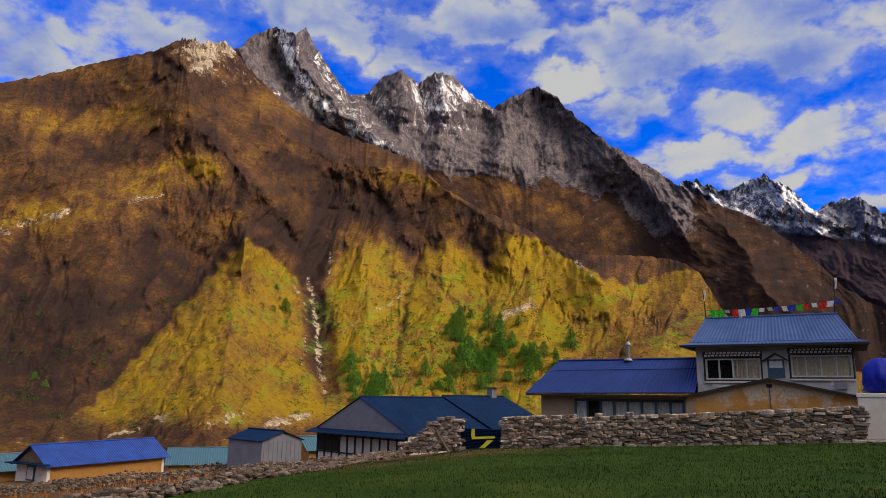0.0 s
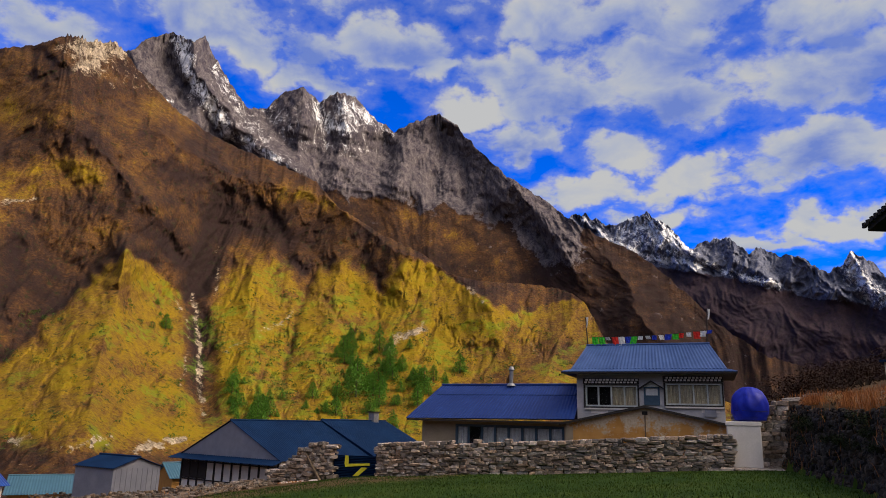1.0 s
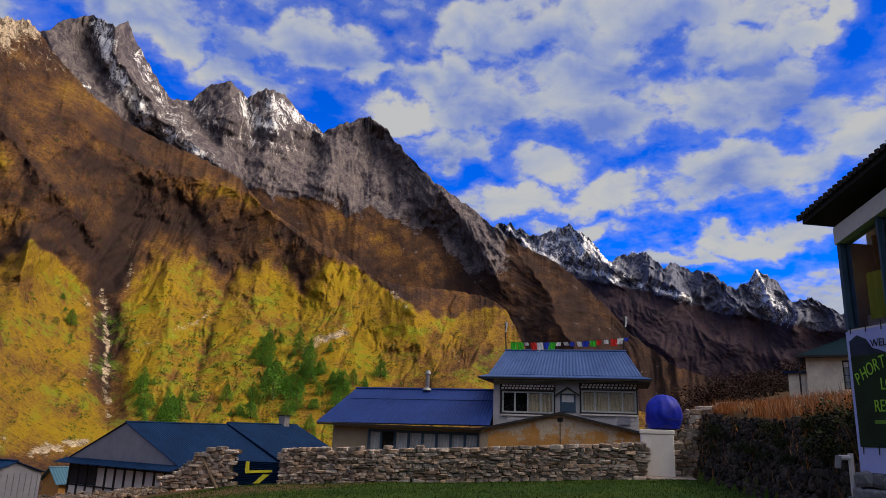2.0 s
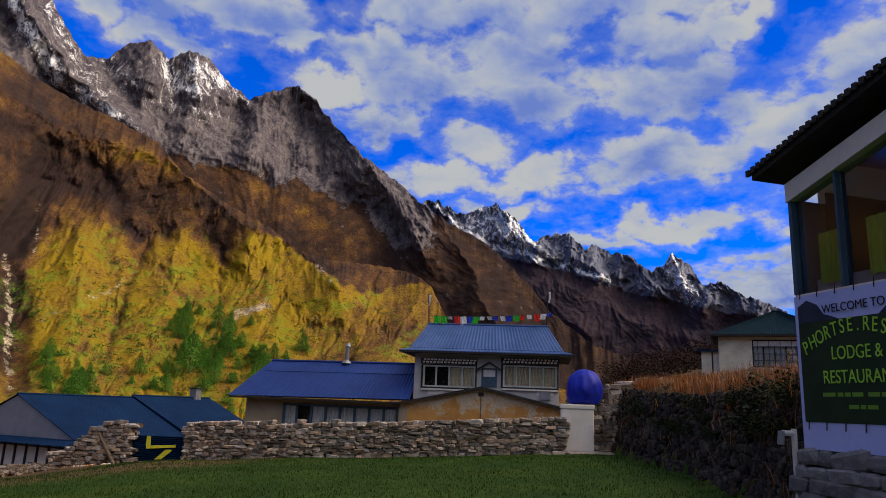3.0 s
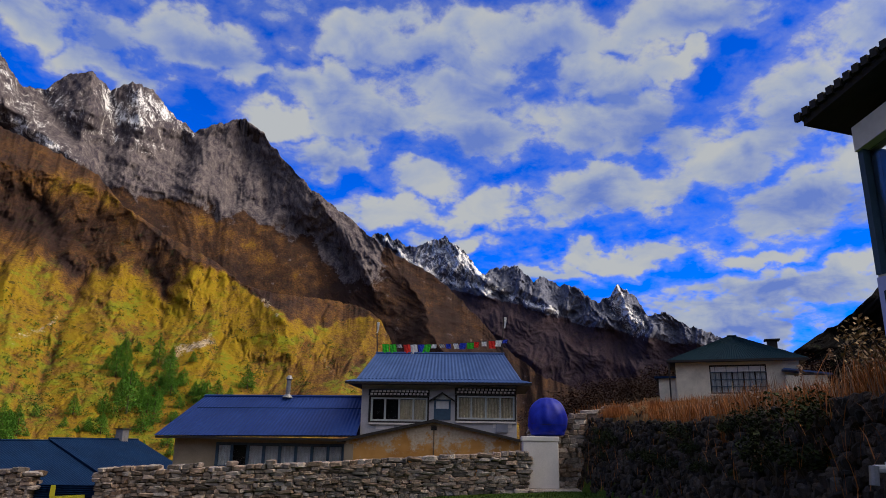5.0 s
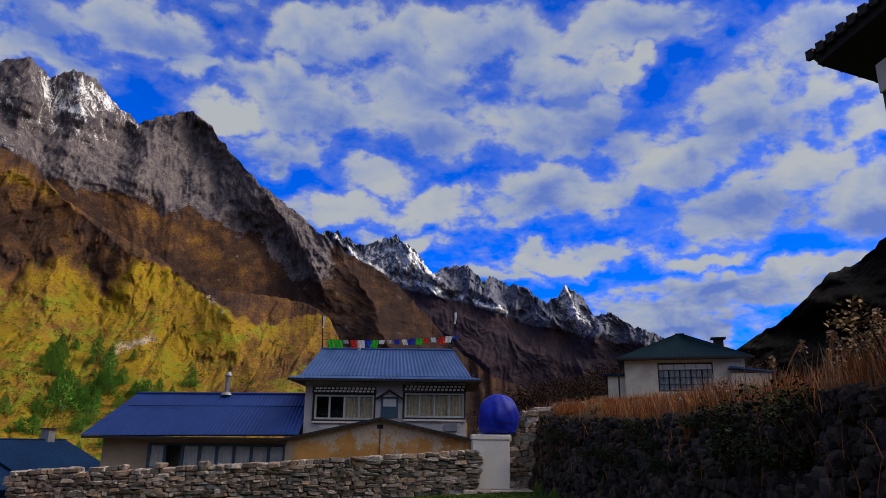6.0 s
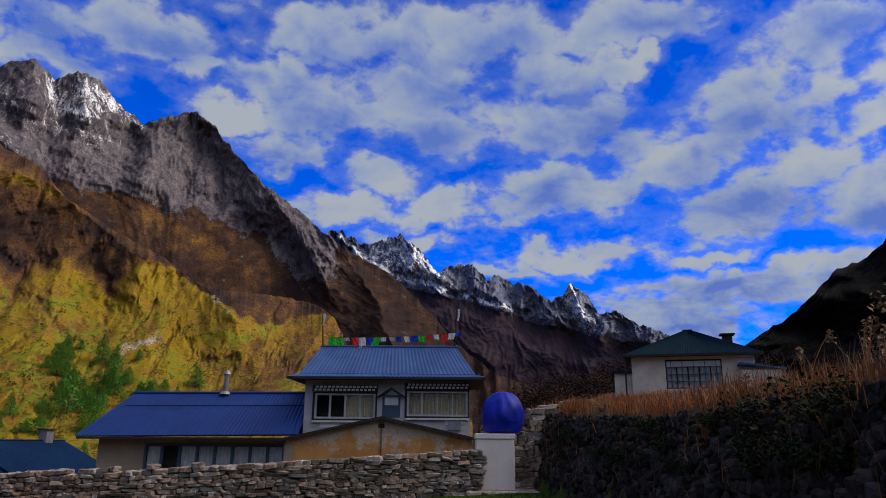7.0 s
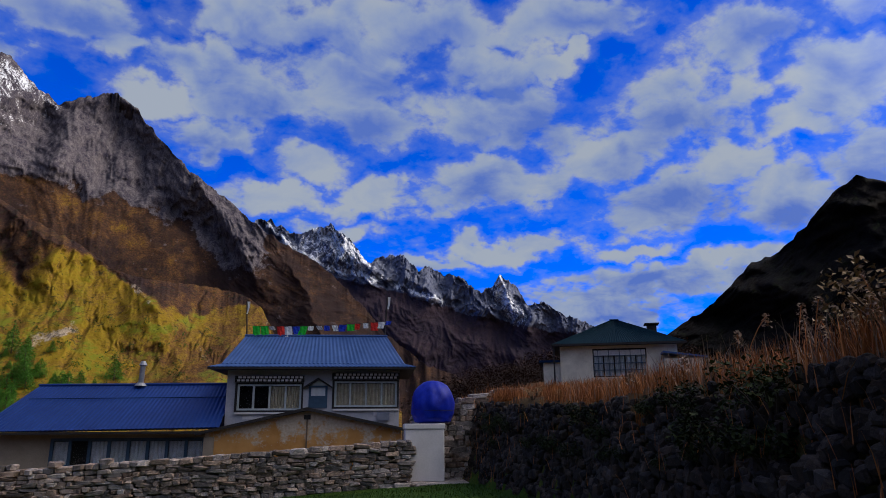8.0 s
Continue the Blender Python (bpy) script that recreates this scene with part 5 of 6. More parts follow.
def sign_building():
    b = thing("sign_building", SIGN, "stone-based lodge building with a big window and banner", "house")
    rise = 0.25
    roof_z = lambda x: 4.42 + rise * (x + 0.58)
    L, D = 4.6, 4.5
    part("stone_base", boxed(0, L, 0.0, 0.4, -0.3, 1.30), M_BLOCK, b)
    part("front_wall", prism(bmesh.new(), [(0, 1.30), (L, 1.30), (L, 2.95), (0, 2.95)], 0.0, 0.25), M_WHITE, b)
    part("side_wall", prism(bmesh.new(), [(0, -0.3), (0.25, -0.3), (0.25, 4.5), (0, 4.5)], 0.41, D), M_WHITE, b)
    part("corner_pier", boxed(0.052, 0.13, 0.07, 0.409, 2.952, 4.02), M_BLUEFRAME, b)
    part("end_wall", boxed(L - 0.25, L, 0.41, D, -0.3, 5.4), M_WHITE, b)
    part("back_wall", boxed(0, L, D, D + 0.25, -0.3, 4.5), M_WHITE, b)
    for i, (x0, x1) in enumerate(((0.0, 0.05), (0.66, 0.69), (1.44, 1.48), (2.3, 2.34), (3.4, 3.44), (L - 0.05, L))):
        z1 = 4.02 + rise * x0
        part("post", prism(bmesh.new(), [(x0, 2.95), (x1, 2.95), (x1, z1 + rise * (x1 - x0)), (x0, z1)], -0.02, 0.12), M_BLUEFRAME, b)
    for (x0, x1) in ((0.05, 0.66), (0.69, 1.44), (1.48, 2.3), (2.34, 3.4), (3.44, L - 0.05)):
        g = part("pane", prism(bmesh.new(), [(x0, 2.95), (x1, 2.95), (x1, 4.02 + rise * x1), (x0, 4.02 + rise * x0)], 0.05, 0.06), M_GLASS, b)
        g.visible_shadow = False
        part("curtain", folds(x0 + 0.17, x1 - 0.10, 3.06, 3.62 + 0.05 * x0, 0.16, 5, 0.015), M_LIME, b, "lime yellow half curtain")
    # near-black liners paint the interior shade behind the glass
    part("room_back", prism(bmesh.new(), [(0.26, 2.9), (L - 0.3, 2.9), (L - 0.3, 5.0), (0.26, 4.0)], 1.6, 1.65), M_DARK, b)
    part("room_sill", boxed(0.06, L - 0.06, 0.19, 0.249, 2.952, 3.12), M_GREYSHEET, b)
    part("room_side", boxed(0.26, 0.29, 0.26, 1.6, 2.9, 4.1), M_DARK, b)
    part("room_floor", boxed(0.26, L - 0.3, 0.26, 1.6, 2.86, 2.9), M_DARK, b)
    part("wall_plate", prism(bmesh.new(), [(0, 4.02), (L, 4.02 + rise * L), (L, 4.24 + rise * L), (0, 4.24)], -0.05, 0.15), M_WHITE, b, "white board under the rake")
    # roof: corrugations run up the slope, away from the corner
    bm = bmesh.new()
    rows = []
    for i in range(int((D + 1.0) / 0.05) + 1):
        y = -0.25 + 0.05 * i
        w = 0.022 * math.sin(i * math.pi / 2)
        rows.append([bm.verts.new((x, y, roof_z(x) + w + dz)) for x in (-0.36, L + 0.4) for dz in (0.0, -0.05)])
    for r0, r1 in zip(rows, rows[1:]):
        for i, j in ((0, 2), (1, 3), (0, 1), (2, 3)):
            bm.faces.new((r0[i], r0[j], r1[j], r1[i]))
    part("roof_sheet", bm, M_METAL, b, "rusty corrugated roof sheet")
    edge = bmesh.new()
    for i in range(60):
        x = -0.36 + (L + 0.75) * i / 60
        z = roof_z(x) - 0.05
        box(edge, x, x + 0.06, -0.28, -0.245, z - 0.01, z + 0.065)
    part("tooth_edge", edge, M_TRIM, b, "jagged dark sheet edge")
    part("rafter_board", prism(bmesh.new(), [(-0.3, roof_z(-0.3) - 0.06), (L, roof_z(L) - 0.06), (L, roof_z(L) - 0.13), (-0.3, roof_z(-0.3) - 0.13)], -0.24, D + 0.3), M_TRIM, b)
    return b


def banner():
    s = thing("lodge_banner", SIGN, "white banner with a dark green welcome sign, tied along its edge", "sign")
    part("cloth", boxed(0.02, 2.1, -0.045, -0.03, 1.30, 2.92), M_BANNER, s)
    part("panel", boxed(0.07, 2.05, -0.052, -0.046, 1.58, 2.62), M_SIGN, s)
    hills = [(0.07, 2.621), (0.07, 2.80), (0.2, 2.86), (0.34, 2.80), (0.42, 2.69), (0.52, 2.66), (0.62, 2.621)]
    part("print", prism(bmesh.new(), hills, -0.052, -0.046), M_PHOTO, s, "dark printed mountain")
    hills = [(1.1, 2.621), (1.2, 2.70), (1.3, 2.72), (1.38, 2.85), (1.62, 2.90), (2.05, 2.90), (2.05, 2.621)]
    part("print", prism(bmesh.new(), hills, -0.052, -0.046), M_PHOTO, s, "dark printed mountain")
    words("lettering", "WELCOME TO", 0.80, 2.735, 0.125, M_LETTERDARK, s, squeeze=0.95)
    text = "PHORTSE.RESORT"
    for i, ch in enumerate(text):
        f = (i - (len(text) - 1) / 2) / ((len(text) - 1) / 2)
        words("lettering", ch, 0.80 + 0.64 * f, 2.545 - 0.20 * f * f, 0.205, M_LETTER, s, turn=-22 * f, squeeze=0.70)
    words("lettering", "LODGE &", 0.80, 2.27, 0.19, M_LETTER, s, squeeze=0.78)
    words("lettering", "RESTAURANT", 0.82, 2.03, 0.19, M_LETTER, s, squeeze=0.78)
    for z, spans in ((1.86, ((0.34, 0.50), (0.53, 0.60), (0.62, 0.69), (0.71, 0.84), (0.90, 1.03), (1.05, 1.12), (1.14, 1.28))), (1.74, ((0.66, 0.78), (0.80, 0.86), (0.88, 1.0)))):
        for x0, x1 in spans:
            part("bar", boxed(x0, x1, -0.056, -0.053, z - 0.02, z + 0.02), M_SMALLPRINT, s)
    for i in range(9):
        x = 0.12 + 0.24 * i
        part("tie", rod(bmesh.new(), (x, -0.06, 1.50), (x + 0.01, -0.06, 1.60), 0.006, sides=5), M_TRIM, s)
        part("tie", rod(bmesh.new(), (x, -0.06, 2.88), (x + 0.01, -0.06, 2.98), 0.006, sides=5), M_TRIM, s)


sign_building()
banner()


def tap():
    t = thing("standpipe", SIGN @ Matrix.Translation((-0.10, -0.06, 0)), "white plastic water pipe with a tap on the corner", "pipe")
    part("pipe", rod(rod(bmesh.new(), (0, 0, -0.1), (0, 0, 1.5), 0.03), (0, 0, 1.45), (0.0, -0.16, 1.45), 0.03), M_WHITE, t)
    part("spout", rod(bmesh.new(), (0, -0.16, 1.47), (0, -0.18, 1.33), 0.035), M_METAL, t)


tap()


# ---- water tank ----
def tank():
    p = thing("tank_pedestal", pose(16.88, 27.25, 0, 0, 0, -30.33), "white painted masonry pedestal with a slab top", "pedestal")
    part("block", boxed(-0.62, 0.62, 0.0, 1.2, 0.10, 1.68, bevel=0.03), M_WHITE, p)
    part("slab", boxed(-0.65, 0.65, -0.03, 1.23, 1.68, 1.85, bevel=0.02), M_WHITE, p)
    t = thing("water_tank", pose(17.48, 27.66, 1.85, 0, 0, 0) @ Matrix.Diagonal((0.73, 0.73, 0.70, 1)), "water tank wrapped in a crumpled blue tarpaulin", "water tank")
    bm = bmesh.new()
    bmesh.ops.create_uvsphere(bm, u_segments=56, v_segments=34, radius=1)
    for v in bm.verts:
        a, z = math.atan2(v.co.y, v.co.x), v.co.z
        h = (z + 1) / 2
        r = math.sqrt(v.co.x ** 2 + v.co.y ** 2)
        prof = (0.95 * math.sqrt(max(0.0, 1 - ((h - 0.42) / 0.62) ** 2)) if h > 0.42 else 0.95 - 0.22 * ((0.42 - h) / 0.42) ** 2) * min(1.0, r * 3.0)
        fold = 1 + 0.022 * math.sin(11 * a + 3 * z) * (0.4 + h) + 0.09 * noise.noise(Vector((3 * v.co.x, 3 * v.co.y, 1.2 * z))) + 0.02 * noise.noise(Vector((9 * v.co.x, 9 * v.co.y, 3 * z)))
        v.co = Vector((prof * fold * math.cos(a) * 1.02, prof * fold * math.sin(a), 0.02 + 1.92 * h + 0.05 * noise.noise(v.co * 2.2)))
    part("tarpaulin", bm, M_TARP, t, smooth=True)
    ring = [Vector((0.95 * math.cos(a), 0.95 * math.sin(a), 0.62 + 0.05 * math.sin(a))) for a in (2 * math.pi * i / 24 for i in range(24))]
    part("cord", tube(ring, 0.012, closed=True), M_TRIM, t)


tank()


# ---- gate ----
def gate():
    a, b = Vector((1.22, 35.66, 0)), Vector((3.12, 34.66, 0))
    ang = math.degrees(math.atan2(b.y - a.y, b.x - a.x))
    g = thing("sheet_gate", pose(a.x, a.y, -1.08, 0, 0, ang), "blue corrugated metal gate with yellow painted marks", "gate")
    w = (b - a).length
    n = 56
    bm = bmesh.new()
    rows = [[bm.verts.new((x, y + 0.035 * math.sin(i * math.pi / 2), 1.02 * i / n)) for x, y in ((0, 0), (w, 0), (w, 0.02), (0, 0.02))] for i in range(n + 1)]
    for r0, r1 in zip(rows, rows[1:]):
        for i in range(4):
            bm.faces.new((r0[i], r0[(i + 1) % 4], r1[(i + 1) % 4], r1[i]))
    bm.faces.new(rows[0]), bm.faces.new(rows[-1])
    part("sheet", bm, M_ROOFNAVY, g)
    for x in (0.0, w - 0.06):
        part("post", boxed(x, x + 0.06, 0.05, 0.11, 0, 1.1), M_TRIM, g)
    marks = [[(0.58, 0.62), (0.78, 0.60), (0.76, 1.0), (0.60, 1.0)], [(0.62, 0.50), (1.85, 0.60), (1.85, 0.70), (0.60, 0.62)], [(1.0, 0.10), (1.3, 0.12), (1.75, 0.50), (1.45, 0.50)]]
    for mk in marks:
        part("mark", prism(bmesh.new(), mk, -0.062, -0.045), M_YELLOW, g, "yellow painted stroke")


gate()


# ---- dry-stone walls ----
def stone_mesh(seed, mat):
    """One rough block, about 1 x 1 x 1, with knocked-off edges."""
    rnd = random.Random(seed)
    bm = boxed(-0.5, 0.5, -0.5, 0.5, -0.5, 0.5)
    for v in bm.verts:
        v.co += Vector([rnd.uniform(-0.17, 0.17) for _ in range(3)])
    bmesh.ops.bevel(bm, geom=list(bm.edges), offset=rnd.uniform(0.14, 0.22), segments=1, affect="EDGES", clamp_overlap=True)
    for v in bm.verts:
        v.co += Vector([rnd.uniform(-0.03, 0.03) for _ in range(3)])
    me = bpy.data.meshes.new("stone")
    bm.to_mesh(me)
    bm.free()
    me.materials.append(mat)
    return me


STONES = [stone_mesh(i, M_STONE) for i in range(14)]
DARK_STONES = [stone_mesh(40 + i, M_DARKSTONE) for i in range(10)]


def joined(name, placed, mat, parent=None, label=""):
    """Many stones as one mesh: placed holds (mesh, matrix)."""
    verts, faces = [], []
    for me, m in placed:
        n = len(verts)
        verts += [m @ v.co for v in me.vertices]
        faces += [[n + i for i in p.vertices] for p in me.polygons]
    me = bpy.data.meshes.new(name)
    me.from_pydata(verts, [], faces)
    me.materials.append(mat)
    ob = new(name, me)
    if parent:
        ob.parent = parent
    return tagged(ob, label, kind="stuff")


def course_wall(a, b, base, top, thick, seed, tall=0.15, long=0.36, ragged=0.14, stones=STONES):
    """Stones laid in courses from a to b; base(s), top(s) are heights along it. Returns (mesh, matrix) in world metres."""
    rnd = random.Random(seed)
    a, b = Vector((*a, 0)), Vector((*b, 0))
    L = (b - a).length
    way = (b - a) / L
    side = Vector((-way.y, way.x, 0))
    rot = Matrix.Rotation(math.atan2(way.y, way.x), 4, "Z")
    out, row, z = [], 0, 0.0
    hmax = max(top(i / 20) - base(i / 20) for i in range(21))
    while z < hmax + ragged:
        h = tall * rnd.uniform(0.7, 1.35)
        x = rnd.uniform(-0.2, 0.0)
        while x < L:
            w = long * rnd.choice((0.5, 0.7, 0.9, 1.0, 1.3, 1.7))
            s = min(1.0, max(0.0, (x + w / 2) / L))
            zz = base(s) + z + 0.04 * noise.noise(Vector((x * 0.9, row * 0.5, seed)))
            if zz + h * 0.5 < top(s) + ragged * (0.6 * noise.noise(Vector((x * 1.7, 1.0, seed))) + 0.2 * rnd.random()):
                for k2, off in enumerate((-thick * 0.5, thick * 0.5) if thick > 0.5 else (0.0,)):
                    depth = thick * rnd.uniform(0.55, 0.75) if thick > 0.5 else thick
                    p = a + way * (x + w / 2) + side * (off * 0.52 + rnd.uniform(-0.035, 0.035)) + Vector((0, 0, zz + h / 2))
                    tilt = Euler((rnd.uniform(-0.10, 0.10), rnd.uniform(-0.13, 0.13), rnd.uniform(-0.12, 0.12))).to_matrix().to_4x4()
                    out.append((rnd.choice(stones), Matrix.Translation(p) @ rot @ tilt @ Matrix.Diagonal((w * 0.98, depth, h * 1.0, 1)), k2))
            x += w * 0.97
        z += h * 0.93
        row += 1
    return out


def stone_wall(name, stretches, label, singly=290):
    w = thing(name, Matrix.Identity(4), label, "stone wall", kind="structure")
    front = [q for st in stretches for q in st if q[2] == 0]
    rest = [q for st in stretches for q in st if q[2] == 1]
    # the nearest stones, towards the tank, are single pieces
    front.sort(key=lambda q: -q[1].translation.x)
    for me, m, _ in front[:singly]:
        o = new("stone", me)
        o.parent = w
        o.matrix_basis = m
    joined("stonework", [q[:2] for q in front[singly:] + rest], M_STONE, w)
    return w


gate_r, tank_l = (3.25, 34.58), (16.40, 27.58)
stone_wall("field_wall", [course_wall(gate_r, tank_l, lambda s: -1.12 + 0.98 * s, lambda s: 0.46 + 0.85 * s, 0.55, 3, 0.135, 0.32, 0.09)], "dry-stone field wall of flat grey and brown stones")
stone_wall("gate_wall", [course_wall((-1.7, 37.25), (1.15, 35.72), lambda s: -1.45 + 0.32 * s, lambda s: -0.95 + 1.35 * smooth(0.0, 0.75, s), 0.55, 5)], "broken end of a dry-stone wall beside the gate", 120)
part("filling", boxed(0.1, 14.7, -0.12, 0.12, -0.2, 1.0), M_EARTH, bpy.data.objects["field_wall"]).matrix_basis = Matrix.Translation((gate_r[0], gate_r[1], -0.95)) @ Matrix(((0.881, 0.472, 0, 0), (-0.472, 0.881, 0, 0), (0.056, 0, 1, 0), (0, 0, 0, 1)))
beam = thing("leaning_pole", pose(0.1, 35.95, -1.25, 0, 0, -28), "weathered timber pole leaning on the wall end", "pole")
part("shaft", rod(bmesh.new(), (0.75, -0.25, 0.0), (-0.35, 0.05, 1.35), 0.07, 0.05), M_TIMBER, beam)

# plinth under the tank and the higher wall behind it
stone_wall("tank_plinth", [course_wall((15.85, 27.75), (18.3, 26.30), lambda s: -0.25, lambda s: 0.02, 0.9, 9, 0.12, 0.4, 0.03)], "low stone plinth under the pedestal", 60)
part("slab", boxed(-0.95, 1.35, -0.45, 1.3, -0.25, 0.10, bevel=0.03), M_STONE, bpy.data.objects["tank_plinth"]).matrix_basis = pose(16.88, 27.25, 0, 0, 0, -30.33)
stone_wall("terrace_wall", [course_wall((17.3, 28.6), (20.6, 26.9), lambda s: -0.2, lambda s: 2.2 + 0.75 * smooth(0.1, 0.8, s), 0.55, 11, 0.17, 0.34, 0.2)], "pale dry-stone wall rising behind the tank", 150)


base_stones = course_wall((8.22, 9.47), (7.90, 6.85), lambda s: -0.25, lambda s: 1.24, 0.14, 15, 0.20, 0.36, 0.02, [stone_mesh(80 + i, M_BLOCK) for i in range(6)])
for me, m, _ in base_stones:
    o = new("stone", me)
    o.parent = bpy.data.objects["stone_base"]
    o.matrix_parent_inverse = SIGN.inverted()
    o.matrix_basis = m


def bank_wall():
    """Dark rubble facing of the terrace."""
    w = thing("terrace_bank", Matrix.Identity(4), "dark overgrown rubble retaining bank under the terrace", "bank", kind="structure")
    placed = []
    rnd = random.Random(21)
    for (ax, ay), (bx, by) in zip(BANK_LINE[1:6], BANK_LINE[2:6]):
        L = math.hypot(bx - ax, by - ay)
        nx, ny = (by - ay) / L, -(bx - ax) / L
        rot = math.atan2(by - ay, bx - ax)
        for i in range(int(L * 150)):
            t, q = rnd.random(), rnd.random()
            x, y = ax + (bx - ax) * t, ay + (by - ay) * t
            h = 2.15 + 0.4 * smooth(8, 18, math.hypot(x - 12, y - 12))
            lean = 0.10 + 0.5 * q + 0.12 * noise.noise(Vector((x, y, q * 3)))
            size = rnd.uniform(0.07, 0.20) * (1.3 - 0.5 * q)
            m = Matrix.Translation((x + nx * lean, y + ny * lean, 0.0 + q * h)) @ Matrix.Rotation(rot + rnd.uniform(-0.3, 0.3), 4, "Z") @ Euler((rnd.uniform(-0.4, 0.4), rnd.uniform(-0.4, 0.4), 0)).to_matrix().to_4x4() @ Matrix.Diagonal((size * 1.3, size * 0.9, size, 1))
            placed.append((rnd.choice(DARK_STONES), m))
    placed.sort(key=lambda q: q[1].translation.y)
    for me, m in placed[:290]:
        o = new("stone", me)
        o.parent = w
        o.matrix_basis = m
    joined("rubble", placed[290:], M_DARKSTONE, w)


bank_wall()


def rubble_line(name, pts, width, height, seed, label):
    rnd = random.Random(seed)
    placed = []
    for (ax, ay), (bx, by) in zip(pts, pts[1:]):
        L = math.hypot(bx - ax, by - ay)
        for i in range(int(L * 105)):
            t, o = rnd.random(), rnd.gauss(0, 0.33)
            x, y = ax + (bx - ax) * t + o * width, ay + (by - ay) * t + o * width * 0.4
            h = height * max(0.1, 1 - abs(o) * 1.1) * rnd.random() * (0.75 + 0.5 * noise.noise(Vector((x * 0.4, y * 0.4, 0))))
            size = rnd.uniform(0.06, 0.17)
            m = Matrix.Translation((x, y, ground_z(x, y) + h + size * 0.2)) @ Euler((rnd.uniform(-0.3, 0.3), rnd.uniform(-0.3, 0.3), rnd.uniform(0, 3))).to_matrix().to_4x4() @ Matrix.Diagonal((size * 1.4, size, size * 0.7, 1))
            placed.append((rnd.choice(STONES), m))
    w = thing(name, Matrix.Identity(4), label, "stone wall", kind="structure")
    joined("rubble", placed, M_RUBBLE if height > 0.36 else M_STONE, w)


rubble_line("field_edge_wall", [(-1.7, 37.0), (-3.4, 30.0), (-5.0, 22.0), (-7.0, 16.0), (-9.5, 11.0)], 0.55, 0.40, 31, "collapsed dry-stone wall along the meadow edge")
rubble_line("lane_wall", [(-4.6, 36.5), (-8.4, 37.6), (-12.6, 37.2), (-16.0, 35.0), (-22.0, 32.0)], 0.7, 0.5, 32, "tumbled dry-stone wall below the shed")
rubble_line("lower_wall", [(-10.0, 46.5), (-15.0, 46.0), (-20.5, 44.5), (-27.0, 41.0)], 0.7, 0.7, 33, "tumbled dry-stone wall before the cottages")
rubble_line("upper_rubble", [(20.6, 26.9), (21.6, 25.6), (22.0, 24.0)], 0.5, 0.35, 34, "loose pale stones on the terrace edge")


# ---- plants ----
def leafy(name, dark, light, rough=0.75):
    m, kk, bs = material(name, rough)
    r = kk.add("ShaderNodeNewGeometry").outputs["Random Per Island"]
    o = kk.add("ShaderNodeObjectInfo").outputs["Random"]
    f = kk.math("ADD", kk.math("MULTIPLY", r, 0.75), kk.math("MULTIPLY", o, 0.25))
    kk.link(kk.ramp(f, [(0.05, dark), (0.95, light)]), bs.inputs["Base Color"])
    bs.inputs["Specular IOR Level"].default_value = 0.15
    return m


M_PINE = leafy("pine needles", (0.022, 0.080, 0.010), (0.105, 0.24, 0.022))
M_BUSH = leafy("green bush leaves", (0.012, 0.034, 0.006), (0.055, 0.115, 0.014))
M_RUSSET = leafy("russet leaves", (0.016, 0.008, 0.007), (0.055, 0.026, 0.013))
M_WEED = leafy("faded weed leaves", (0.12, 0.085, 0.035), (0.58, 0.40, 0.22))
M_SEED = leafy("pale seed heads", (0.18, 0.12, 0.08), (0.42, 0.30, 0.21))
M_IVY = leafy("dull creeper leaves", (0.005, 0.010, 0.003), (0.035, 0.046, 0.009))
M_STRAW = leafy("dry orange grass", (0.17, 0.055, 0.016), (0.50, 0.20, 0.06))
M_BLADE = leafy("meadow grass blades", (0.014, 0.038, 0.004), (0.062, 0.098, 0.010))
M_BARK = plain("bark", (0.03, 0.022, 0.016), (0.08, 0.06, 0.045), 8, 0.95)


def leaf_cloud(centres, count, size, rnd, squash=0.8):
    """Small bent leaves strewn through ellipsoids (centre, radius)."""
    verts, faces = [], []
    for c, r in centres:
        for _ in range(count):
            d = Vector([rnd.gauss(0, 1) for _ in range(3)]).normalized() * r * rnd.uniform(0.55, 1.05)
            d.z *= squash
            p = c + d
            q = Euler([rnd.uniform(-0.9, 0.9), rnd.uniform(-0.9, 0.9), rnd.uniform(0, 6.3)]).to_matrix()
            s = size * rnd.uniform(0.6, 1.5)
            n = len(verts)
            verts += [p + q @ Vector(v) * s for v in ((-0.5, 0, 0), (0, -0.28, 0.10), (0.5, 0, 0), (0, 0.28, 0.10))]
            faces.append((n, n + 1, n + 2, n + 3))
    return verts, faces


def mesh_of(name, verts, faces, mat):
    me = bpy.data.meshes.new(name)
    me.from_pydata([tuple(v) for v in verts], [], faces)
    me.materials.append(mat)
    return me


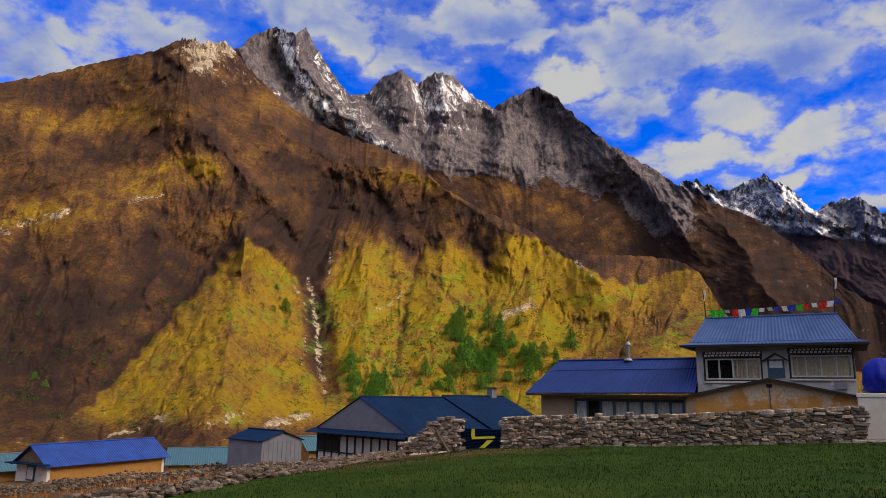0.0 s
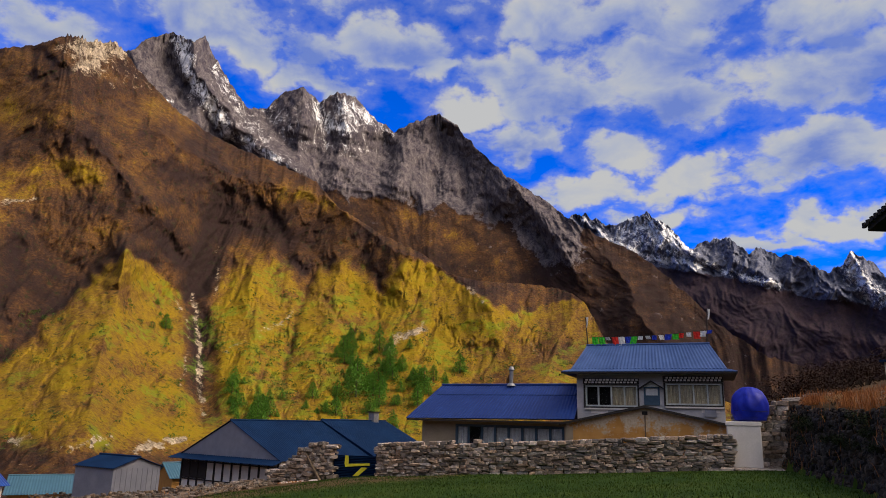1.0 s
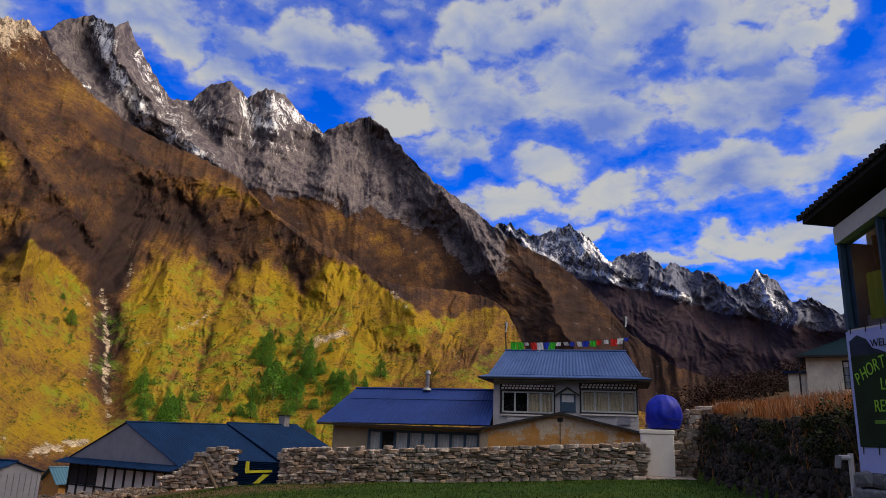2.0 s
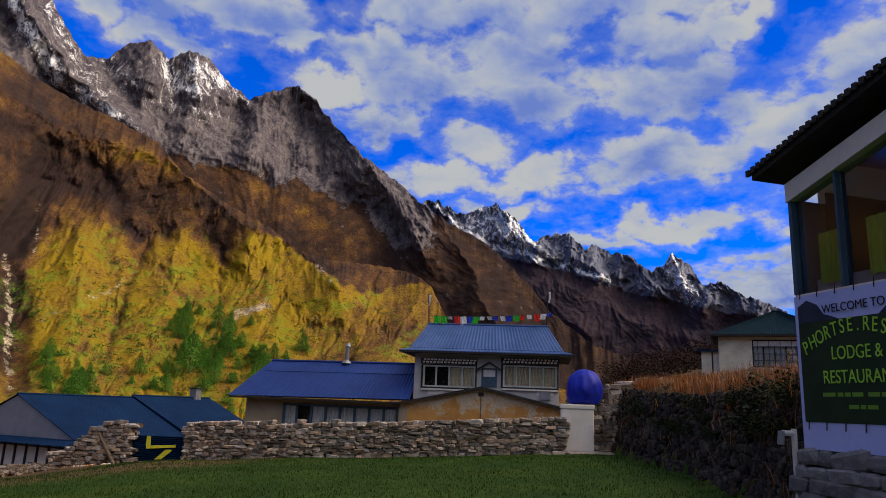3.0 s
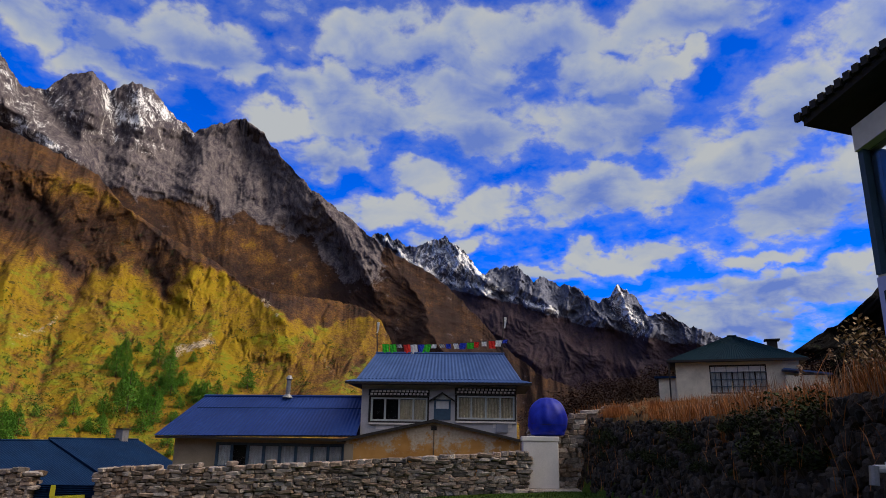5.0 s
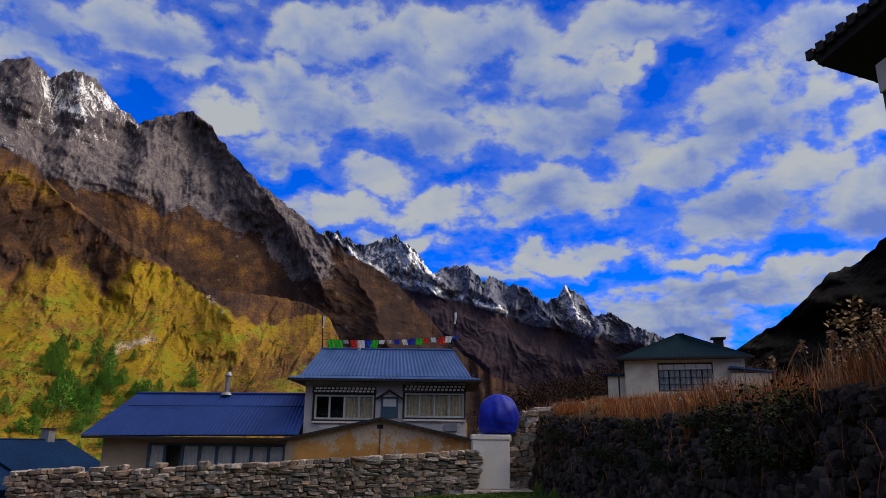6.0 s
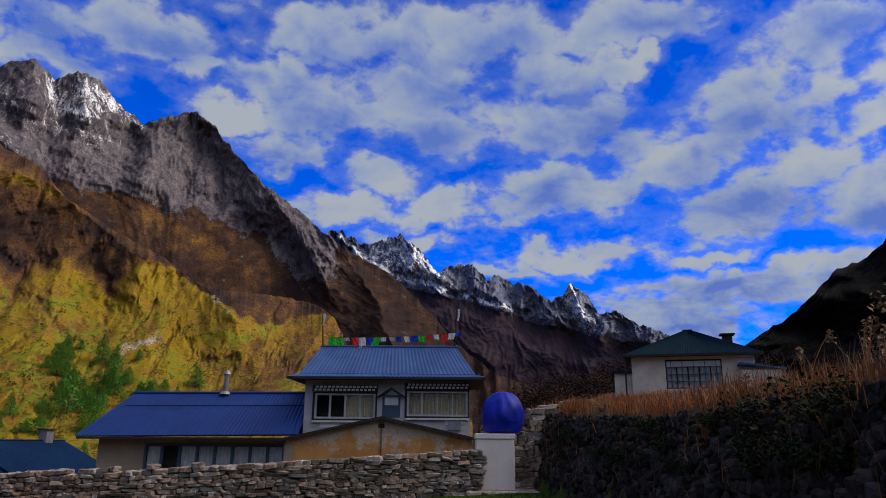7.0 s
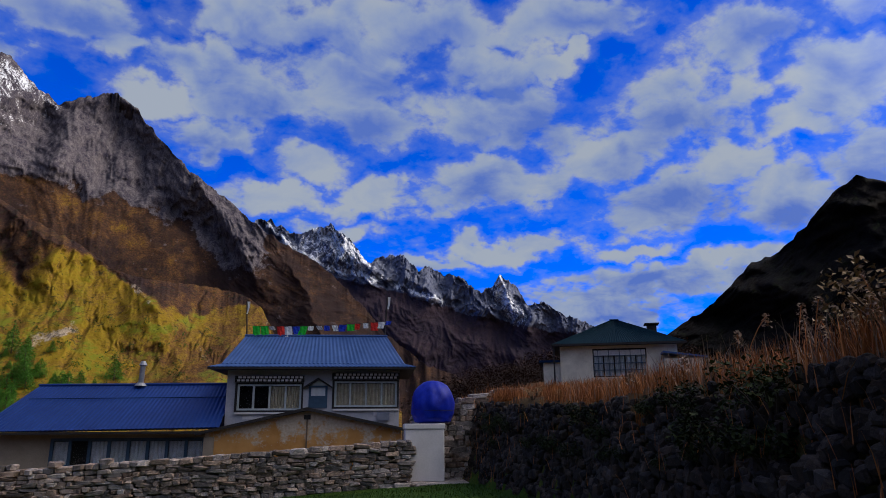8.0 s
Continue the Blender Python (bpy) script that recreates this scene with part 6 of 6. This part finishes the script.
def conifer(height, seed, m, label):
    rnd = random.Random(seed)
    t = thing("conifer", m, label, "tree", "conifers on the slope")
    bm = rod(bmesh.new(), (0, 0, -1), (0, 0, height * 0.95), height * 0.022, 0.03, 7)
    clumps = []
    tiers = 11
    for i in range(tiers):
        z = height * (0.14 + 0.84 * i / tiers)
        reach = height * 0.30 * (1 - i / tiers) ** 0.6 * rnd.uniform(0.8, 1.2)
        for j in range(6 if i < 7 else 4):
            a = 2 * math.pi * (j + rnd.random()) / (6 if i < 7 else 4)
            e = Vector((math.cos(a) * reach, math.sin(a) * reach, z - 0.22 * reach))
            rod(bm, (0, 0, z), e, 0.06, 0.02, 4)
            clumps += [(e * 0.95 + Vector((0, 0, 0.03 * z)) * 0, reach * 0.30), ((e + Vector((0, 0, z))) * 0.5 if i else e * 0.6 + Vector((0, 0, z * 0.4)), reach * 0.28)]
    clumps.append((Vector((0, 0, height * 0.96)), height * 0.03))
    part("trunk", bm, M_BARK, t)
    v, f = leaf_cloud(clumps, 26, height * 0.034, rnd, 0.75)
    new_ob = new("crown", mesh_of("crown", v, f, M_PINE))
    new_ob.parent = t
    return t


def bush(name, spread, height, seed, m, mat, label, group, leaf=0.09, count=34):
    rnd = random.Random(seed)
    t = thing(name, m, label, "bush", group)
    bm, clumps = bmesh.new(), []
    for i in range(11):
        a, r = rnd.uniform(0, 6.3), spread * rnd.uniform(0.1, 0.55)
        tip = Vector((math.cos(a) * r, math.sin(a) * r, height * rnd.uniform(0.4, 0.95)))
        rod(bm, (tip.x * 0.1, tip.y * 0.1, -0.1), tip * 0.55, 0.03 * height, 0.02 * height, 5)
        rod(bm, tip * 0.55, tip, 0.02 * height, 0.006, 5)
        clumps.append((tip, spread * rnd.uniform(0.18, 0.34)))
    part("trunk", bm, M_BARK, t)
    v, f = leaf_cloud(clumps, count, leaf, rnd)
    o = new("crown", mesh_of("crown", v, f, mat))
    o.parent = t
    return t


# trees on the sunlit slope
rnd = random.Random(77)
kinds = [conifer(17 + 4 * i, 100 + i, Matrix.Translation((0, 0, -500)), "dark green conifer on the sunlit slope") for i in range(4)]
spots = [(rnd.gauss(4.0, 1.2), rnd.gauss(2.4, 1.6)) for _ in range(52)] + [(rnd.gauss(1.8, 0.7), rnd.gauss(4.6, 0.7)) for _ in range(16)] + [(rnd.gauss(-5.0, 1.3), rnd.gauss(0.6, 0.9)) for _ in range(24)]
spots += [(rnd.uniform(-1.5, 1.5), rnd.gauss(0.6, 0.8)) for _ in range(14)] + [(rnd.uniform(6.5, 11), rnd.gauss(2.6, 0.9)) for _ in range(16)] + [(-7.0, 2.3), (-7.1, 1.6), (-13.2, 8.0), (-12.9, 7.2), (-12.4, 6.2), (-29.5, 0.6), (-28.8, 0.1)]
for i, (az, el) in enumerate(spots):
    p = slope_point(az, max(-2.6, el))
    s = rnd.uniform(0.18, 0.58)
    m = Matrix.Translation(p - Vector((0, 0, 0.5))) @ Matrix.Rotation(rnd.uniform(0, 6.3), 4, "Z")
    if i < 4:
        kinds[i].matrix_basis = m
    else:
        o = copy_thing(kinds[i % 4], m)
        o.scale = (s * 1.35, s * 1.35, s)


def slope_scrub():
    """Low bushes strewn over the near mountain."""
    rnd = random.Random(5)
    verts, faces = [], []
    n = 0
    while n < 1300:
        az, el = rnd.uniform(-32, 21), rnd.uniform(-3, 12)
        if el > float(np.interp(az, [-32, -16, -8, 8, 21], [6, 8, 10, 9, 7])):
            continue
        w = noise.noise(Vector((az * 0.5, el * 0.7, 3.0))) + 0.55 * bump(az, 0, 8) * bump(el, 3, 4)
        if w < rnd.uniform(-0.1, 0.9):
            continue
        p = slope_point(az, el)
        r = rnd.uniform(0.8, 2.6) * (p.length / 500)
        v, f = leaf_cloud([(p + Vector((0, 0, r * 0.4)), r)], 30, r * 0.42, rnd, 0.8)
        k2 = len(verts)
        verts += v
        faces += [tuple(i + k2 for i in q) for q in f]
        n += 1
    tagged(new("slope_scrub", mesh_of("slope_scrub", verts, faces, M_BUSH)), "green juniper scrub scattered over the grassy slope", "scrub", kind="stuff")


slope_scrub()

# dark russet thicket behind the lodge and up the valley
kinds = [bush("thicket_bush", 5.0, 3.6, 200 + i, Matrix.Translation((0, 0, -500)), M_RUSSET, "dark russet leafy bush in the valley thicket", "valley thicket", 0.20, 130) for i in range(3)]
for i in range(48):
    az, d = rnd.uniform(33, 51), rnd.uniform(62, 100)
    if i > 40:
        az, d = rnd.uniform(55, 66), rnd.uniform(88, 105)
    x, y = d * math.sin(radians(az)), d * math.cos(radians(az))
    if math.hypot(x - 47.2, y - 45.4) < 9.5:
        d = 92
        x, y = d * math.sin(radians(az)), d * math.cos(radians(az))
    z = ground_z(x, y) - 0.3
    s = rnd.uniform(0.6, 1.2) * (0.5 if az > 53 else 1.0)
    m = Matrix.Translation((x, y, z)) @ Matrix.Rotation(rnd.uniform(0, 6.3), 4, "Z")
    if i < 3:
        kinds[i].matrix_basis = m
    else:
        copy_thing(kinds[i % 3], m).scale = (s * 1.2, s * 1.2, s)


def along_bank(t):
    """A place on the terrace edge, t from 0 (sign building) to 1 (tank)."""
    pts = BANK_LINE[1:6]
    i = min(int(t * (len(pts) - 1)), len(pts) - 2)
    f = t * (len(pts) - 1) - i
    (ax, ay), (bx, by) = pts[i], pts[i + 1]
    L = math.hypot(bx - ax, by - ay)
    return Vector((ax + (bx - ax) * f, ay + (by - ay) * f, 0)), Vector(((by - ay) / L, -(bx - ax) / L, 0))


def bank_plants():
    rnd = random.Random(9)
    weeds = [bush("weed_clump", 1.1, 0.95, 300 + i, Matrix.Translation((0, 0, -500)), M_WEED, "faded weed clump on the terrace edge", "terrace weeds", 0.075, 50) for i in range(3)]
    greens = [bush("edge_bush", 0.9, 0.55, 320 + i, Matrix.Translation((0, 0, -500)), M_IVY, "dull green bush hanging over the stone bank", "bank bushes", 0.07, 70) for i in range(3)]
    for i in range(26):
        t = (i + rnd.random()) / 26 * 0.8
        p, nrm = along_bank(t)
        p += nrm * rnd.uniform(0.9, 3.2)
        p.z = ground_z(p.x, p.y) - 0.05
        s = rnd.uniform(0.5, 1.0) * (1.15 if t < 0.2 else 0.42)
        m = Matrix.Translation(p) @ Matrix.Rotation(rnd.uniform(0, 6.3), 4, "Z")
        if i < 3:
            weeds[i].matrix_basis = m
        else:
            copy_thing(weeds[i % 3], m).scale = (s, s, s)
    for i in range(22):
        t = 0.2 + (i + rnd.random()) / 22 * 0.66
        p, nrm = along_bank(t)
        q = rnd.uniform(0.5, 0.86)
        p += nrm * (0.55 * q + 0.05)
        p.z = q * (2.2 + 0.4 * t) - 0.25
        s = rnd.uniform(0.4, 0.8)
        m = Matrix.Translation(p) @ Matrix.Rotation(rnd.uniform(0, 6.3), 4, "Z")
        if i < 3:
            greens[i].matrix_basis = m
        else:
            copy_thing(greens[i % 3], m).scale = (s, s, s)


bank_plants()


def blades(name, count, place, tall, wide, mat, seed, label, bend=0.5):
    """Grass as single bent blades; place(rnd) gives a root or None."""
    rnd = random.Random(seed)
    verts, faces = [], []
    while count:
        p = place(rnd)
        if p is None:
            continue
        count -= 1
        h, a = tall * rnd.uniform(0.5, 1.4), rnd.uniform(0, 6.3)
        side = Vector((math.cos(a), math.sin(a), 0)) * wide * rnd.uniform(0.6, 1.4)
        lean = Vector((math.cos(a + 1.6), math.sin(a + 1.6), 0)) * h * rnd.uniform(0, bend)
        n = len(verts)
        verts += [p - side, p + side, p + lean * 0.4 + side * 0.7 + Vector((0, 0, h * 0.6)), p + lean * 0.4 - side * 0.7 + Vector((0, 0, h * 0.6)), p + lean + Vector((0, 0, h))]
        faces += [(n, n + 1, n + 2, n + 3), (n + 3, n + 2, n + 4)]
    return tagged(new(name, mesh_of(name, verts, faces, mat)), label, "grass", kind="stuff")


def on_terrace(rnd):
    t = rnd.random() ** 0.9
    p, nrm = along_bank(t)
    p += nrm * rnd.uniform(0.55, 1.0 + 3.5 * rnd.random())
    if noise.noise(Vector((p.x * 0.6, p.y * 0.6, 2.0))) < rnd.uniform(-0.2, 0.45):
        return None
    p.z = ground_z(p.x, p.y) - 0.02
    return p


def far_terrace(rnd):
    p = Vector((rnd.uniform(14, 50), rnd.uniform(14, 46), 0))
    if bank_side(p.x, p.y) < 1 or math.hypot(p.x - 47.2, p.y - 45.4) < 6:
        return None
    p.z = ground_z(p.x, p.y) - 0.02
    return p


def on_bank(rnd):
    p, nrm = along_bank(rnd.random())
    q = rnd.random()
    p += nrm * (0.5 * q - 0.10)
    p.z = q * 2.4
    return p


def on_meadow(rnd):
    x, y = rnd.uniform(-6, 19), rnd.uniform(9, 36)
    u, v = 0.863 * x - 0.505 * y, 0.505 * x + 0.863 * y
    if bank_side(x, y) > 0.1 or v > 31.2 or u < -17 - 0.1 * (31 - v):
        return None
    return Vector((x, y, ground_z(x, y) - 0.01))


def on_lane(rnd):
    x, y = rnd.uniform(-26, 0), rnd.uniform(20, 60)
    u = 0.863 * x - 0.505 * y
    if u > -20 or noise.noise(Vector((x * 0.3, y * 0.3, 1.0))) < rnd.uniform(-0.3, 0.3):
        return None
    return Vector((x, y, ground_z(x, y) - 0.02))


blades("terrace_grass", 10000, on_terrace, 0.36, 0.006, M_STRAW, 11, "dry orange grass along the terrace edge", 0.7)
blades("far_terrace_grass", 9000, far_terrace, 0.45, 0.012, M_STRAW, 12, "dry orange grass before the cottage", 0.6)
blades("bank_grass", 260, on_bank, 0.30, 0.005, M_STRAW, 13, "wispy dead stalks on the stone bank", 1.0)
blades("meadow_grass", 60000, on_meadow, 0.06, 0.008, M_BLADE, 14, "short cropped meadow grass", 0.8)
blades("lane_grass", 5000, on_lane, 0.25, 0.012, M_STRAW, 15, "rusty dry grass among the low walls", 0.7)


def near_edge(rnd):
    p, nrm = along_bank(rnd.random() * 0.6)
    p += nrm * rnd.uniform(0.6, 2.4)
    p.z = ground_z(p.x, p.y) - 0.02
    return p


blades("tall_straw", 1500, near_edge, 0.50, 0.005, M_SEED, 16, "tall bleached straw on the terrace edge", 0.6)


def stalks():
    """Tall dead stalks with feathery heads on the terrace."""
    rnd = random.Random(17)
    for i in range(16):
        p, nrm = along_bank(rnd.uniform(0.0, 0.45))
        p += nrm * rnd.uniform(0.6, 2.2)
        p.z = ground_z(p.x, p.y) - 0.02
        t = thing("dead_stalk", Matrix.Translation(p), "tall dry plant stalk with a feathery head", "weed", "dead stalks")
        h, lean = rnd.uniform(0.6, 1.15), Vector((rnd.uniform(-0.3, 0.3), rnd.uniform(-0.3, 0.3), 0))
        bm = bmesh.new()
        pts = [lean * (k2 / 5) ** 2 + Vector((0, 0, h * k2 / 5)) for k2 in range(6)]
        for a, b in zip(pts, pts[1:]):
            rod(bm, a, b, 0.006, 0.005, 5)
        part("stem", bm, M_STRAW, t)
        v, f = leaf_cloud([(pts[-1] - Vector((0, 0, 0.07 * k2)), 0.05 + 0.02 * k2) for k2 in range(3)], 16, 0.05, rnd)
        o = new("head", mesh_of("head", v, f, M_SEED))
        o.parent = t


stalks()
